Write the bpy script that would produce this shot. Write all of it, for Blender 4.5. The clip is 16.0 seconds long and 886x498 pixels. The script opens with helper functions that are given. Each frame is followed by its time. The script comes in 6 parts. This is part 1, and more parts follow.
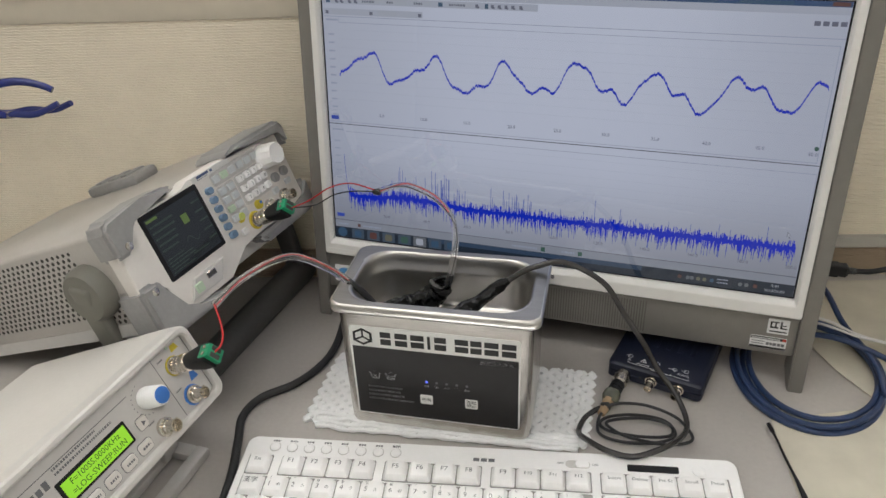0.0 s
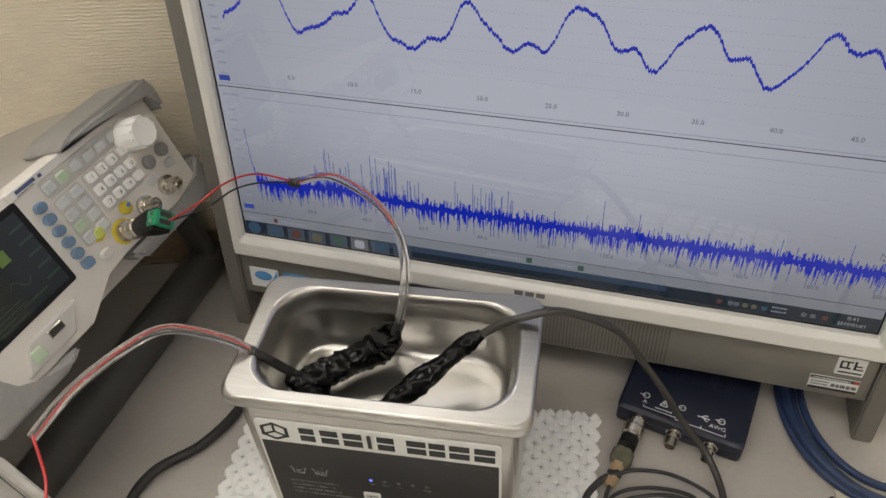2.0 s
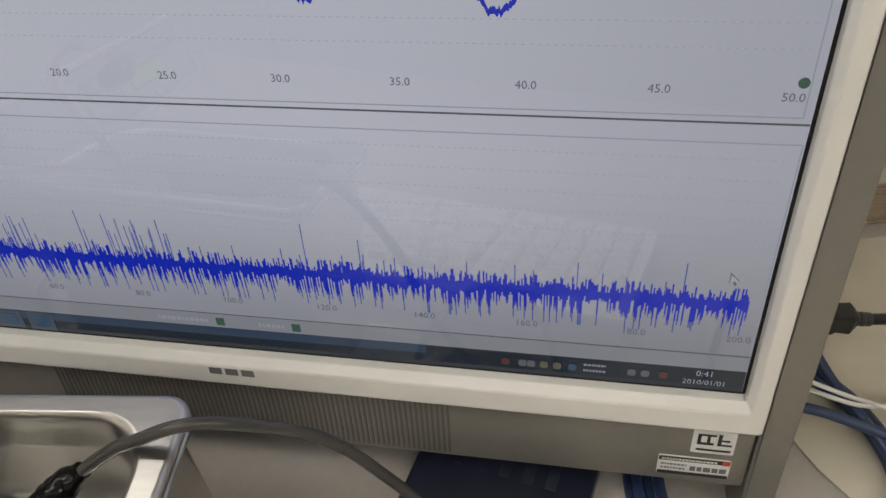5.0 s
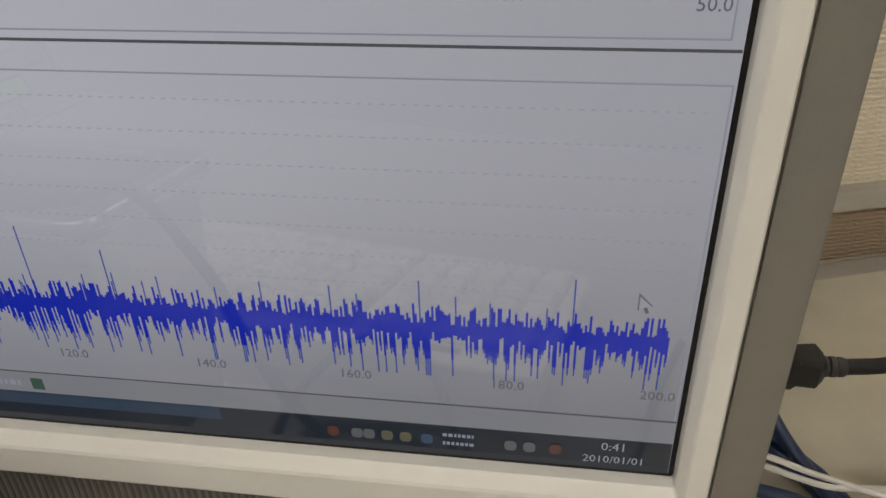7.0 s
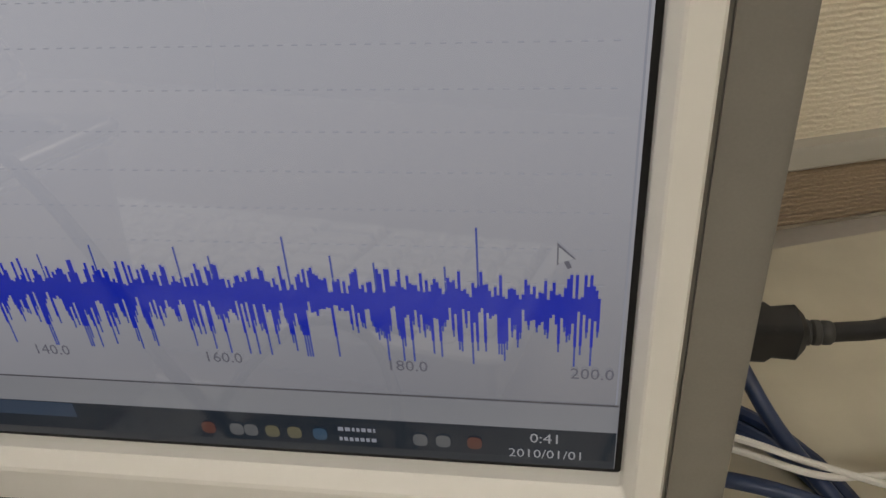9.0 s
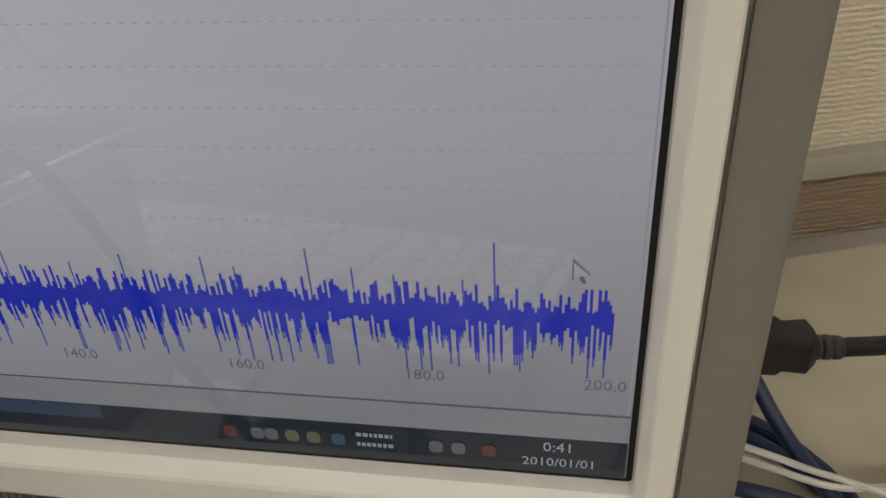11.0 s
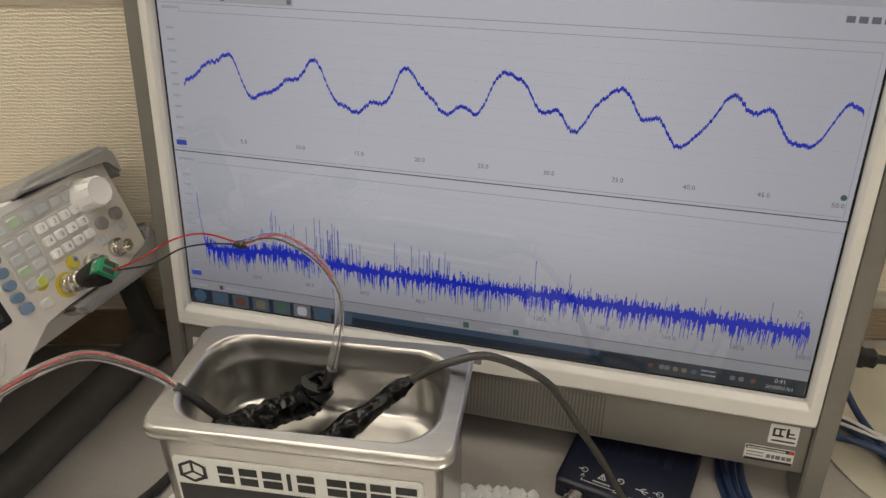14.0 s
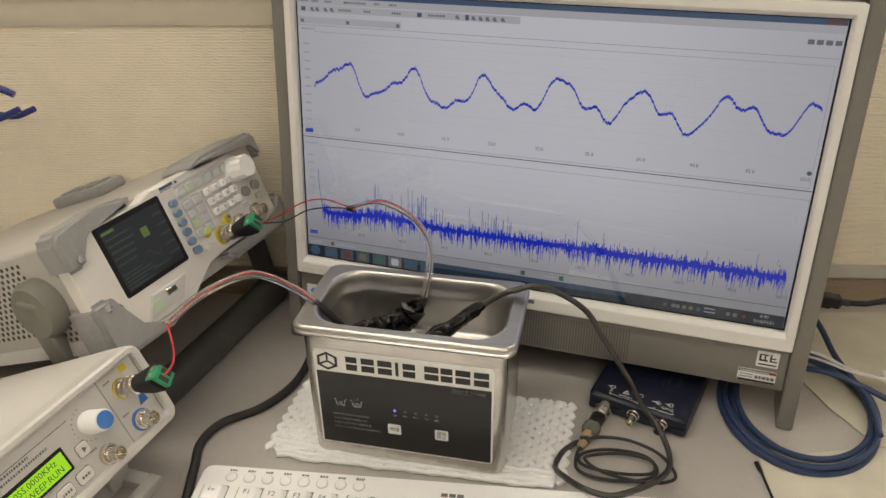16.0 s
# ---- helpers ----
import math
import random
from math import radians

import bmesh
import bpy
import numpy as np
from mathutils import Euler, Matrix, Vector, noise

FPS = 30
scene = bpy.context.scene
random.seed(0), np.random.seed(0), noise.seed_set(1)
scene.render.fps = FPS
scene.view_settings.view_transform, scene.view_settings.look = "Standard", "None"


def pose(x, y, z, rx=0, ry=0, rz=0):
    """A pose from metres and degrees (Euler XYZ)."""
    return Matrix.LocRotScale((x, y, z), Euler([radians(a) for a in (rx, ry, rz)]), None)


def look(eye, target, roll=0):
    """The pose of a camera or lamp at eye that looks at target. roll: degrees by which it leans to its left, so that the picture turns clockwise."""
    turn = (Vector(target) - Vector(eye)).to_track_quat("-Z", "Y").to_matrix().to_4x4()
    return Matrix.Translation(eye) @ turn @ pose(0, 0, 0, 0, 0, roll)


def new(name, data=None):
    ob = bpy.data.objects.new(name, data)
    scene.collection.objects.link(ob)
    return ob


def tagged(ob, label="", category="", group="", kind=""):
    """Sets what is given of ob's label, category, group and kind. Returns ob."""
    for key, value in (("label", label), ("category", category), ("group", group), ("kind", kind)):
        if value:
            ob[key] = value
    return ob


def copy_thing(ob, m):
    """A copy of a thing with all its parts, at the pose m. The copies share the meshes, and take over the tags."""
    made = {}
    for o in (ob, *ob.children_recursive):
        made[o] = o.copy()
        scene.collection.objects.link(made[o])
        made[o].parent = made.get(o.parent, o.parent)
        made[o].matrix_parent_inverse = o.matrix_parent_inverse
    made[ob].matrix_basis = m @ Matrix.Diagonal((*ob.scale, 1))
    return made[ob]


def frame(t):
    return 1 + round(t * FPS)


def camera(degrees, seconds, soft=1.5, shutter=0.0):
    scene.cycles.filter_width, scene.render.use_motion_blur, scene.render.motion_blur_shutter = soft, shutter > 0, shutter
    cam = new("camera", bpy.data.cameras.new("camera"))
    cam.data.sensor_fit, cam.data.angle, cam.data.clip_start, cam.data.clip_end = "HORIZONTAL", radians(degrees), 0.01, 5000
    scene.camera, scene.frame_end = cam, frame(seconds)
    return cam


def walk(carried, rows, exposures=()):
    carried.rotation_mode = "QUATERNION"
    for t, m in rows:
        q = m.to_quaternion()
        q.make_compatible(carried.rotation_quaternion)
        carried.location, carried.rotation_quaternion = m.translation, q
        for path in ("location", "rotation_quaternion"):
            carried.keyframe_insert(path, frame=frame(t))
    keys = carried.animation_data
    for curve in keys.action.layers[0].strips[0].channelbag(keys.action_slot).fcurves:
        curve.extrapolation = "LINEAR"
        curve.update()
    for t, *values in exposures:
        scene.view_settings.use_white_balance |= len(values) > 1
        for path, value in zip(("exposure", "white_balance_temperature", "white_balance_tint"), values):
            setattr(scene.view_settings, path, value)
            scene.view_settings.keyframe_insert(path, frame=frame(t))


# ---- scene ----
cam = camera(59.77, 16.0)
PATH = [
    (0, (0.0403, 0.0812, 0.4911), (-0.3895, 1.2957, -0.2771), -2.59),
    (0.5, (0.0363, 0.1161, 0.4825), (-0.3957, 1.3277, -0.2890), -3.64),
    (1, (0.0207, 0.1699, 0.4829), (-0.3784, 1.3549, -0.3458), -3.34),
    (1.5, (-0.0025, 0.2506, 0.4858), (-0.3716, 1.3688, -0.4435), -3.50),
    (2, (-0.0178, 0.3283, 0.4799), (-0.3591, 1.3714, -0.5426), -3.66),
    (2.5, (-0.0318, 0.3824, 0.4692), (-0.3520, 1.3443, -0.6363), -3.72),
    (3, (-0.0407, 0.4178, 0.4588), (-0.3440, 1.3058, -0.7115), -4.20),
    (3.5, (-0.0355, 0.4220, 0.4495), (-0.3418, 1.3003, -0.7272), -5.39),
    (4, (-0.0058, 0.4299, 0.4302), (-0.3194, 1.4180, -0.6539), -6.78),
    (4.5, (0.0405, 0.4668, 0.3922), (-0.2320, 1.5009, -0.6597), -7.53),
    (5, (0.0727, 0.5023, 0.3593), (-0.1790, 1.5723, -0.6614), -5.43),
    (5.2, (0.0798, 0.5132, 0.3490), (-0.1600, 1.5921, -0.6651), -4.88),
    (7.3, (0.1108, 0.5720, 0.2731), (-0.0852, 1.7462, -0.6396), -2.87),
    (7.5, (0.1146, 0.5744, 0.2687), (-0.0933, 1.7490, -0.6406), -3.38),
    (8, (0.1189, 0.5822, 0.2609), (-0.0857, 1.7479, -0.6607), -3.69),
    (8.5, (0.1236, 0.5913, 0.2535), (-0.0775, 1.7421, -0.6873), -4.45),
    (9, (0.1289, 0.5984, 0.2466), (-0.0849, 1.7493, -0.6913), -5.24),
    (9.2, (0.1308, 0.6022, 0.2450), (-0.0892, 1.7489, -0.6966), -5.54),
    (11.5, (0.1254, 0.5907, 0.2592), (-0.1229, 1.7349, -0.6785), -4.73),
    (12, (0.1089, 0.5498, 0.3030), (-0.1507, 1.6867, -0.6405), -3.55),
    (12.5, (0.0829, 0.4855, 0.3519), (-0.1940, 1.6717, -0.5235), -2.25),
    (13, (0.0649, 0.4131, 0.3874), (-0.2479, 1.6266, -0.4370), -2.87),
    (13.5, (0.0420, 0.3444, 0.4129), (-0.2902, 1.5794, -0.3711), -2.05),
    (14, (0.0236, 0.2802, 0.4286), (-0.3261, 1.5271, -0.3284), -0.66),
    (14.5, (0.0162, 0.2131, 0.4528), (-0.3455, 1.4529, -0.3100), 0.10),
    (15, (0.0199, 0.1617, 0.4679), (-0.3595, 1.3992, -0.2902), 0.10),
    (15.5, (0.0339, 0.1261, 0.4722), (-0.3678, 1.3649, -0.2720), -0.43),
    (16, (0.0481, 0.1139, 0.4724), (-0.3790, 1.3522, -0.2583), -1.08),
]
EXPOSURES = [(0.0, -0.19, 5900, 10), (1.0, -0.21, 6050, 10), (2.0, -0.27, 6300, 10), (3.5, -0.19, 6400, 10), (5.0, -0.19, 6350, 10), (7.5, -0.33, 6600, 10), (9.0, -0.38, 6650, 10), (11.5, -0.38, 6650, 10), (12.2, -0.33, 6650, 10), (13.0, -0.29, 6650, 10), (13.5, -0.32, 6650, 10), (14.5, -0.21, 6650, 10), (16.0, -0.18, 6750, 10)]
walk(cam, [(t, look(eye, target, roll)) for t, eye, target, roll in PATH], EXPOSURES)

# ---- world and light ----
world = bpy.data.worlds.new("world")
scene.world = world
world.use_nodes = True
world.node_tree.nodes["Background"].inputs[0].default_value = (0.9, 0.95, 1.0, 1)
world.node_tree.nodes["Background"].inputs[1].default_value = 0.05


# ---- materials ----
def material(name, color, rough=0.5, metal=0.0, scale=0.0, vary=0.08, bump=0.0, bump_scale=None, spec=0.5, coat=0.0, stretch=(1, 1, 1)):
    """A painted, plastic or metal surface with colour variation at two scales and fine relief."""
    m = bpy.data.materials.new(name)
    m.use_nodes = True
    nt = m.node_tree
    b = nt.nodes["Principled BSDF"]
    b.inputs["Roughness"].default_value = rough
    b.inputs["Metallic"].default_value = metal
    b.inputs["Specular IOR Level"].default_value = spec
    b.inputs["Coat Weight"].default_value = coat
    b.inputs["Base Color"].default_value = (*color, 1)
    if scale:
        tc = nt.nodes.new("ShaderNodeTexCoord")
        mp = nt.nodes.new("ShaderNodeMapping")
        mp.inputs["Scale"].default_value = stretch
        nt.links.new(tc.outputs["Object"], mp.inputs[0])
        n1 = nt.nodes.new("ShaderNodeTexNoise")
        n1.inputs["Scale"].default_value = scale
        n1.inputs["Detail"].default_value = 6
        n2 = nt.nodes.new("ShaderNodeTexNoise")
        n2.inputs["Scale"].default_value = scale * 0.08
        nt.links.new(mp.outputs[0], n1.inputs[0])
        nt.links.new(tc.outputs["Object"], n2.inputs[0])
        ad = nt.nodes.new("ShaderNodeMath")
        ad.operation = "ADD"
        nt.links.new(n1.outputs[0], ad.inputs[0])
        nt.links.new(n2.outputs[0], ad.inputs[1])
        mr = nt.nodes.new("ShaderNodeMapRange")
        mr.inputs[1].default_value, mr.inputs[2].default_value = 0.7, 1.3
        mr.inputs[3].default_value, mr.inputs[4].default_value = 1 - vary, 1 + vary
        nt.links.new(ad.outputs[0], mr.inputs[0])
        mx = nt.nodes.new("ShaderNodeVectorMath")
        mx.operation = "SCALE"
        mx.inputs[0].default_value = color
        nt.links.new(mr.outputs[0], mx.inputs["Scale"])
        nt.links.new(mx.outputs[0], b.inputs["Base Color"])
        if bump:
            n3 = n1
            if bump_scale:
                n3 = nt.nodes.new("ShaderNodeTexNoise")
                n3.inputs["Scale"].default_value = bump_scale
                n3.inputs["Detail"].default_value = 4
                nt.links.new(mp.outputs[0], n3.inputs[0])
            bp = nt.nodes.new("ShaderNodeBump")
            bp.inputs["Strength"].default_value = bump
            bp.inputs["Distance"].default_value = 0.0006
            nt.links.new(n3.outputs[0], bp.inputs["Height"])
            nt.links.new(bp.outputs[0], b.inputs["Normal"])
    return m


def glow(name, color, strength, base=0.01, rough=0.08):
    """A lit display colour behind smooth plastic: it gives off light and mirrors a little."""
    m = bpy.data.materials.new(name)
    m.use_nodes = True
    b = m.node_tree.nodes["Principled BSDF"]
    b.inputs["Base Color"].default_value = (base, base, base, 1)
    b.inputs["Roughness"].default_value = rough
    b.inputs["Emission Color"].default_value = (*color, 1)
    b.inputs["Emission Strength"].default_value = strength
    return m


def clear(name, color=(1, 1, 1), rough=0.05, ior=1.45, through_=1.0):
    m = bpy.data.materials.new(name)
    m.use_nodes = True
    b = m.node_tree.nodes["Principled BSDF"]
    b.inputs["Base Color"].default_value = (*color, 1)
    b.inputs["Roughness"].default_value = rough
    b.inputs["Transmission Weight"].default_value = through_
    b.inputs["IOR"].default_value = ior
    return m


def wallpaper(name, color):
    """Woven-look vinyl wallpaper: fine horizontal ribs, broken along their length."""
    m = material(name, color, 0.75, scale=30, vary=0.05)
    nt = m.node_tree
    b = nt.nodes["Principled BSDF"]
    tc = nt.nodes.new("ShaderNodeTexCoord")
    nz = nt.nodes.new("ShaderNodeTexWave")
    nz.wave_type, nz.bands_direction, nz.wave_profile = "BANDS", "Z", "SIN"
    nz.inputs["Scale"].default_value = 112
    nz.inputs["Distortion"].default_value = 3.8
    nz.inputs["Detail"].default_value = 2
    nz.inputs["Detail Scale"].default_value = 1.3
    mp2 = nt.nodes.new("ShaderNodeMapping")
    mp2.inputs["Scale"].default_value = (420, 420, 1100)
    nz2 = nt.nodes.new("ShaderNodeTexNoise")
    nz2.inputs["Scale"].default_value = 1.0
    ad = nt.nodes.new("ShaderNodeMath")
    ad.operation = "MULTIPLY_ADD"
    ad.inputs[1].default_value = 0.9
    bp = nt.nodes.new("ShaderNodeBump")
    bp.inputs["Strength"].default_value = 0.9
    bp.inputs["Distance"].default_value = 0.0006
    nt.links.new(tc.outputs["Object"], nz.inputs[0])
    nt.links.new(tc.outputs["Object"], mp2.inputs[0])
    nt.links.new(mp2.outputs[0], nz2.inputs[0])
    nt.links.new(nz2.outputs[0], ad.inputs[0])
    nt.links.new(nz.outputs[1], ad.inputs[2])
    nt.links.new(ad.outputs[0], bp.inputs["Height"])
    nt.links.new(bp.outputs[0], b.inputs["Normal"])
    return m


WALL = wallpaper("wallpaper", (0.84, 0.755, 0.605))
BASE_BAND = wallpaper("brown_wallpaper", (0.33, 0.25, 0.175))
TRIM = material("painted_trim", (0.60, 0.54, 0.44), 0.5, scale=60, vary=0.04)
LEDGE = material("ledge_wood", (0.30, 0.21, 0.13), 0.5, scale=40, vary=0.2, stretch=(1, 8, 8))
RAIL = material("rail_plastic", (0.42, 0.40, 0.36), 0.35, scale=80, vary=0.04)
DESK = material("desk_laminate", (0.47, 0.44, 0.41), 0.42, scale=220, vary=0.05, bump=0.15, bump_scale=900)
FLOOR = material("floor_vinyl", (0.30, 0.28, 0.25), 0.5, scale=40, vary=0.1)
CEIL = material("ceiling_board", (0.75, 0.74, 0.70), 0.9, scale=50, vary=0.05)
STEEL = material("brushed_steel", (0.59, 0.565, 0.53), 0.24, 1.0, scale=700, vary=0.10, bump=0.12, stretch=(0.06, 1, 1))
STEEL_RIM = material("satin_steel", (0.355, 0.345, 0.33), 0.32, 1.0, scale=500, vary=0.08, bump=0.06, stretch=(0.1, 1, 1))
STEEL_TANK = material("drawn_steel", (0.60, 0.585, 0.56), 0.30, 1.0, scale=30, vary=0.08)
CHROME = material("nickel", (0.66, 0.62, 0.55), 0.22, 1.0, scale=200, vary=0.15)
SILVER = material("silver_plastic", (0.215, 0.203, 0.187), 0.36, 0.30, scale=1500, vary=0.04, bump=0.03)
SILVER_DARK = material("dark_silver_plastic", (0.20, 0.185, 0.165), 0.45, 0.2, scale=900, vary=0.05)
WHITE = material("white_plastic", (0.75, 0.735, 0.71), 0.28, scale=120, vary=0.02)
GRILLE = material("grille_plastic", (0.13, 0.12, 0.105), 0.5, 0.2, scale=900, vary=0.05)
KEY_WHITE = material("key_plastic", (0.94, 0.93, 0.92), 0.42, scale=300, vary=0.02, bump=0.05)
PRINT_GREY = material("grey_print", (0.16, 0.16, 0.17), 0.6)
BLACK = material("black_plastic", (0.012, 0.012, 0.013), 0.5, scale=300, vary=0.2, spec=0.25)
RUBBER = material("black_rubber", (0.022, 0.022, 0.023), 0.5, scale=200, vary=0.25, bump=0.1)
GREY_CABLE = material("grey_cable", (0.050, 0.047, 0.045), 0.2, scale=150, vary=0.15)
LABEL_BLACK = material("label_black", (0.022, 0.021, 0.022), 0.38, scale=90, vary=0.12)
LABEL_SILVER = material("label_silver", (0.80, 0.80, 0.77), 0.45, scale=200, vary=0.04)
INK_GREY = material("pale_grey_ink", (0.34, 0.34, 0.34), 0.6)
INK_WHITE = material("white_ink", (0.78, 0.78, 0.78), 0.6)
INK_BLUE = material("dark_blue_ink", (0.07, 0.10, 0.22), 0.5)
INK_BLACK = material("black_ink", (0.02, 0.02, 0.02), 0.5)
TAR = material("black_sealant", (0.004, 0.004, 0.0042), 0.16, scale=160, vary=0.3, bump=0.3, bump_scale=420, spec=0.22)
FOAM = material("white_foam", (0.86, 0.86, 0.85), 0.7, scale=300, vary=0.05, bump=0.2)
NAVY = material("navy_plastic", (0.009, 0.012, 0.028), 0.42, scale=400, vary=0.08, bump=0.1)
BLUE_CABLE = material("blue_cable", (0.026, 0.046, 0.115), 0.36, scale=150, vary=0.12)
BLUE_DIP = material("blue_vinyl", (0.020, 0.030, 0.17), 0.25, scale=90, vary=0.15)
BEIGE = material("beige_instrument_paint", (0.46, 0.435, 0.405), 0.45, scale=260, vary=0.04, bump=0.06)
PANEL = material("panel_plastic", (0.74, 0.705, 0.665), 0.4, scale=200, vary=0.03)
PANEL_SHADE = material("panel_grey_plastic", (0.58, 0.56, 0.54), 0.45, scale=200, vary=0.03)
BUMPER = material("grey_bumper_rubber", (0.31, 0.305, 0.30), 0.5, scale=200, vary=0.08, bump=0.1)
HANDLE = material("handle_plastic", (0.075, 0.073, 0.068), 0.45, scale=200, vary=0.1)
HUB = material("hub_plastic", (0.17, 0.165, 0.14), 0.5, scale=120, vary=0.05)
HOLE = material("vent_hole", (0.05, 0.046, 0.042), 0.8)
KEY_BLUE = material("blue_button", (0.16, 0.25, 0.38), 0.4, scale=200, vary=0.06)
KEY_GREY = material("grey_button", (0.60, 0.62, 0.63), 0.45, scale=200, vary=0.04)
KEY_GREEN = material("pale_green_button", (0.50, 0.62, 0.46), 0.45, scale=200, vary=0.04)
KEY_YELLOW = material("yellow_green_button", (0.62, 0.70, 0.18), 0.4, scale=200, vary=0.05)
YELLOW = material("yellow_print", (0.62, 0.50, 0.04), 0.45, scale=200, vary=0.06)
BLUE_PRINT = material("blue_print", (0.06, 0.20, 0.60), 0.4, scale=200, vary=0.05)
GREEN_TERM = material("green_terminal", (0.02, 0.30, 0.14), 0.35, scale=200, vary=0.08)
BOX_WHITE = material("white_case_paint", (0.70, 0.67, 0.63), 0.45, scale=260, vary=0.03, bump=0.06)
FRAME_WHITE = material("white_frame_plastic", (0.62, 0.60, 0.57), 0.3, scale=200, vary=0.04)
RED_WIRE = material("red_wire", (0.50, 0.018, 0.018), 0.35, scale=150, vary=0.1)
TUBE = clear("clear_tube", (0.86, 0.85, 0.83), 0.08, 1.38, 0.93)
KEY_GAP_SHADE = material("key_gap_shade", (0.30, 0.29, 0.28), 0.6)
PAPER = material("stained_paper", (0.60, 0.56, 0.46), 0.8, scale=25, vary=0.14)
TAN = material("tan_tape", (0.36, 0.25, 0.14), 0.5, scale=150, vary=0.2)
CLEAR_BOOT = material("olive_boot", (0.12, 0.12, 0.085), 0.2, scale=150, vary=0.3)
STICKER_BLUE = material("blue_sticker", (0.10, 0.30, 0.62), 0.35, scale=80, vary=0.2)
STICKER_WHITE = material("white_sticker", (0.74, 0.74, 0.74), 0.4, scale=90, vary=0.03)
STICKER_RED = material("red_sticker", (0.50, 0.06, 0.04), 0.4)

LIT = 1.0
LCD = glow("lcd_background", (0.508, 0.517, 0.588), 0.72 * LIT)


def angle_fade(m, low, high):
    """Paints the glossy screen's viewing-angle dimming into its glow, darker towards foot and sides."""
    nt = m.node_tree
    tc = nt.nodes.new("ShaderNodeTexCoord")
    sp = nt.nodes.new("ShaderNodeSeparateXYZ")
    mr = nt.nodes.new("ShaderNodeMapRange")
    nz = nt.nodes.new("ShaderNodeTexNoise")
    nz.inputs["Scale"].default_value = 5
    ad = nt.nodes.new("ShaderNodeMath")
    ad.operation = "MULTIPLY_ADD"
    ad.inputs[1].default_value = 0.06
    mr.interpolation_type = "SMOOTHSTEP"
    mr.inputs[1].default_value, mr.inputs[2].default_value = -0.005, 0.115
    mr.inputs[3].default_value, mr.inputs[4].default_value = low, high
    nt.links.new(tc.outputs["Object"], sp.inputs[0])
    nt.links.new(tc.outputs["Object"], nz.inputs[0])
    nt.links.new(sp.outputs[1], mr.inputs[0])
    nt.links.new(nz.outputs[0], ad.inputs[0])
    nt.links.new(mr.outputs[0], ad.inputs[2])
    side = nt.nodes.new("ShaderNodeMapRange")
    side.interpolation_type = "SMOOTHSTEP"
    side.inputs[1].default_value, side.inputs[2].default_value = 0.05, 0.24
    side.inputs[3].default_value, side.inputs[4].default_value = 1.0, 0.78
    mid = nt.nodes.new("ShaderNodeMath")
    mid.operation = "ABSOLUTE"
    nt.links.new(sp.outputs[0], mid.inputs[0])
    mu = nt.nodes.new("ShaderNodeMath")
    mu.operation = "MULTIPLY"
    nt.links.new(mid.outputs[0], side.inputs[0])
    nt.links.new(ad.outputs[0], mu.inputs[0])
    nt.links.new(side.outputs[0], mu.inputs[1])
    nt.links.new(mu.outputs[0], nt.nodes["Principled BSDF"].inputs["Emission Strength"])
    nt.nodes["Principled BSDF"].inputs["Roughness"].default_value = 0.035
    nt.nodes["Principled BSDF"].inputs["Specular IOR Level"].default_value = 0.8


angle_fade(LCD, 0.39, 0.80)
LCD_BAR = glow("lcd_toolbar", (0.46, 0.47, 0.52), 0.66 * LIT)
LCD_LINE = glow("lcd_line", (0.12, 0.12, 0.14), 0.5 * LIT)
LCD_FAINT = glow("lcd_faint", (0.40, 0.42, 0.50), 0.6 * LIT)
LCD_GRID = glow("lcd_grid", (0.44, 0.46, 0.54), 0.64 * LIT)
LCD_TEXT = glow("lcd_text", (0.17, 0.17, 0.22), 0.6 * LIT)
LCD_TRACE = glow("lcd_trace", (0.003, 0.016, 0.36), 1.0 * LIT)
LCD_TRACE_SOFT = glow("lcd_trace_soft", (0.04, 0.07, 0.36), 0.8 * LIT)
LCD_TASK = glow("lcd_taskbar", (0.030, 0.045, 0.070), 0.38 * LIT)
LCD_TITLE = glow("lcd_titlebar", (0.04, 0.08, 0.17), 0.7 * LIT)
LCD_WHITE = glow("lcd_white", (0.50, 0.51, 0.55), 0.6 * LIT)
# strip, tray and icon colours, dimmed for the screen's viewing-angle falloff
LCD_TRAY = glow("lcd_tray", (0.26, 0.27, 0.29), 0.36 * LIT)
LCD_STRIP = glow("lcd_strip", (0.36, 0.37, 0.41), 0.55 * LIT)
LCD_BUTTON = glow("lcd_button", (0.09, 0.12, 0.16), 0.5 * LIT)
LCD_BLUE = glow("lcd_blue", (0.09, 0.18, 0.30), 0.36 * LIT)
LCD_GREEN = glow("lcd_green", (0.10, 0.22, 0.16), 0.36 * LIT)
LCD_RED = glow("lcd_red", (0.24, 0.10, 0.08), 0.36 * LIT)
LCD_YELLOW = glow("lcd_yellow", (0.28, 0.26, 0.17), 0.36 * LIT)
LCD_DIM = glow("dim_panel_display", (0.008, 0.011, 0.011), 0.5 * LIT)
LCD_DIM_GREEN = glow("dim_green_display", (0.16, 0.24, 0.04), 0.5 * LIT)
LCD_DIM_TEXT = glow("dim_text_display", (0.08, 0.13, 0.08), 0.32 * LIT)
LCD_LIME = glow("lime_display", (0.40, 0.85, 0.02), 0.85 * LIT, 0.02, 0.2)
LCD_LIME_TEXT = glow("lime_display_text", (0.06, 0.17, 0.01), 0.6 * LIT, 0.02, 0.2)
LED_BLUE = glow("blue_led", (0.15, 0.2, 1.0), 1.5)
LAMP = glow("lamp_diffuser", (1.0, 0.93, 0.82), 11.0, 0.8, 0.5)


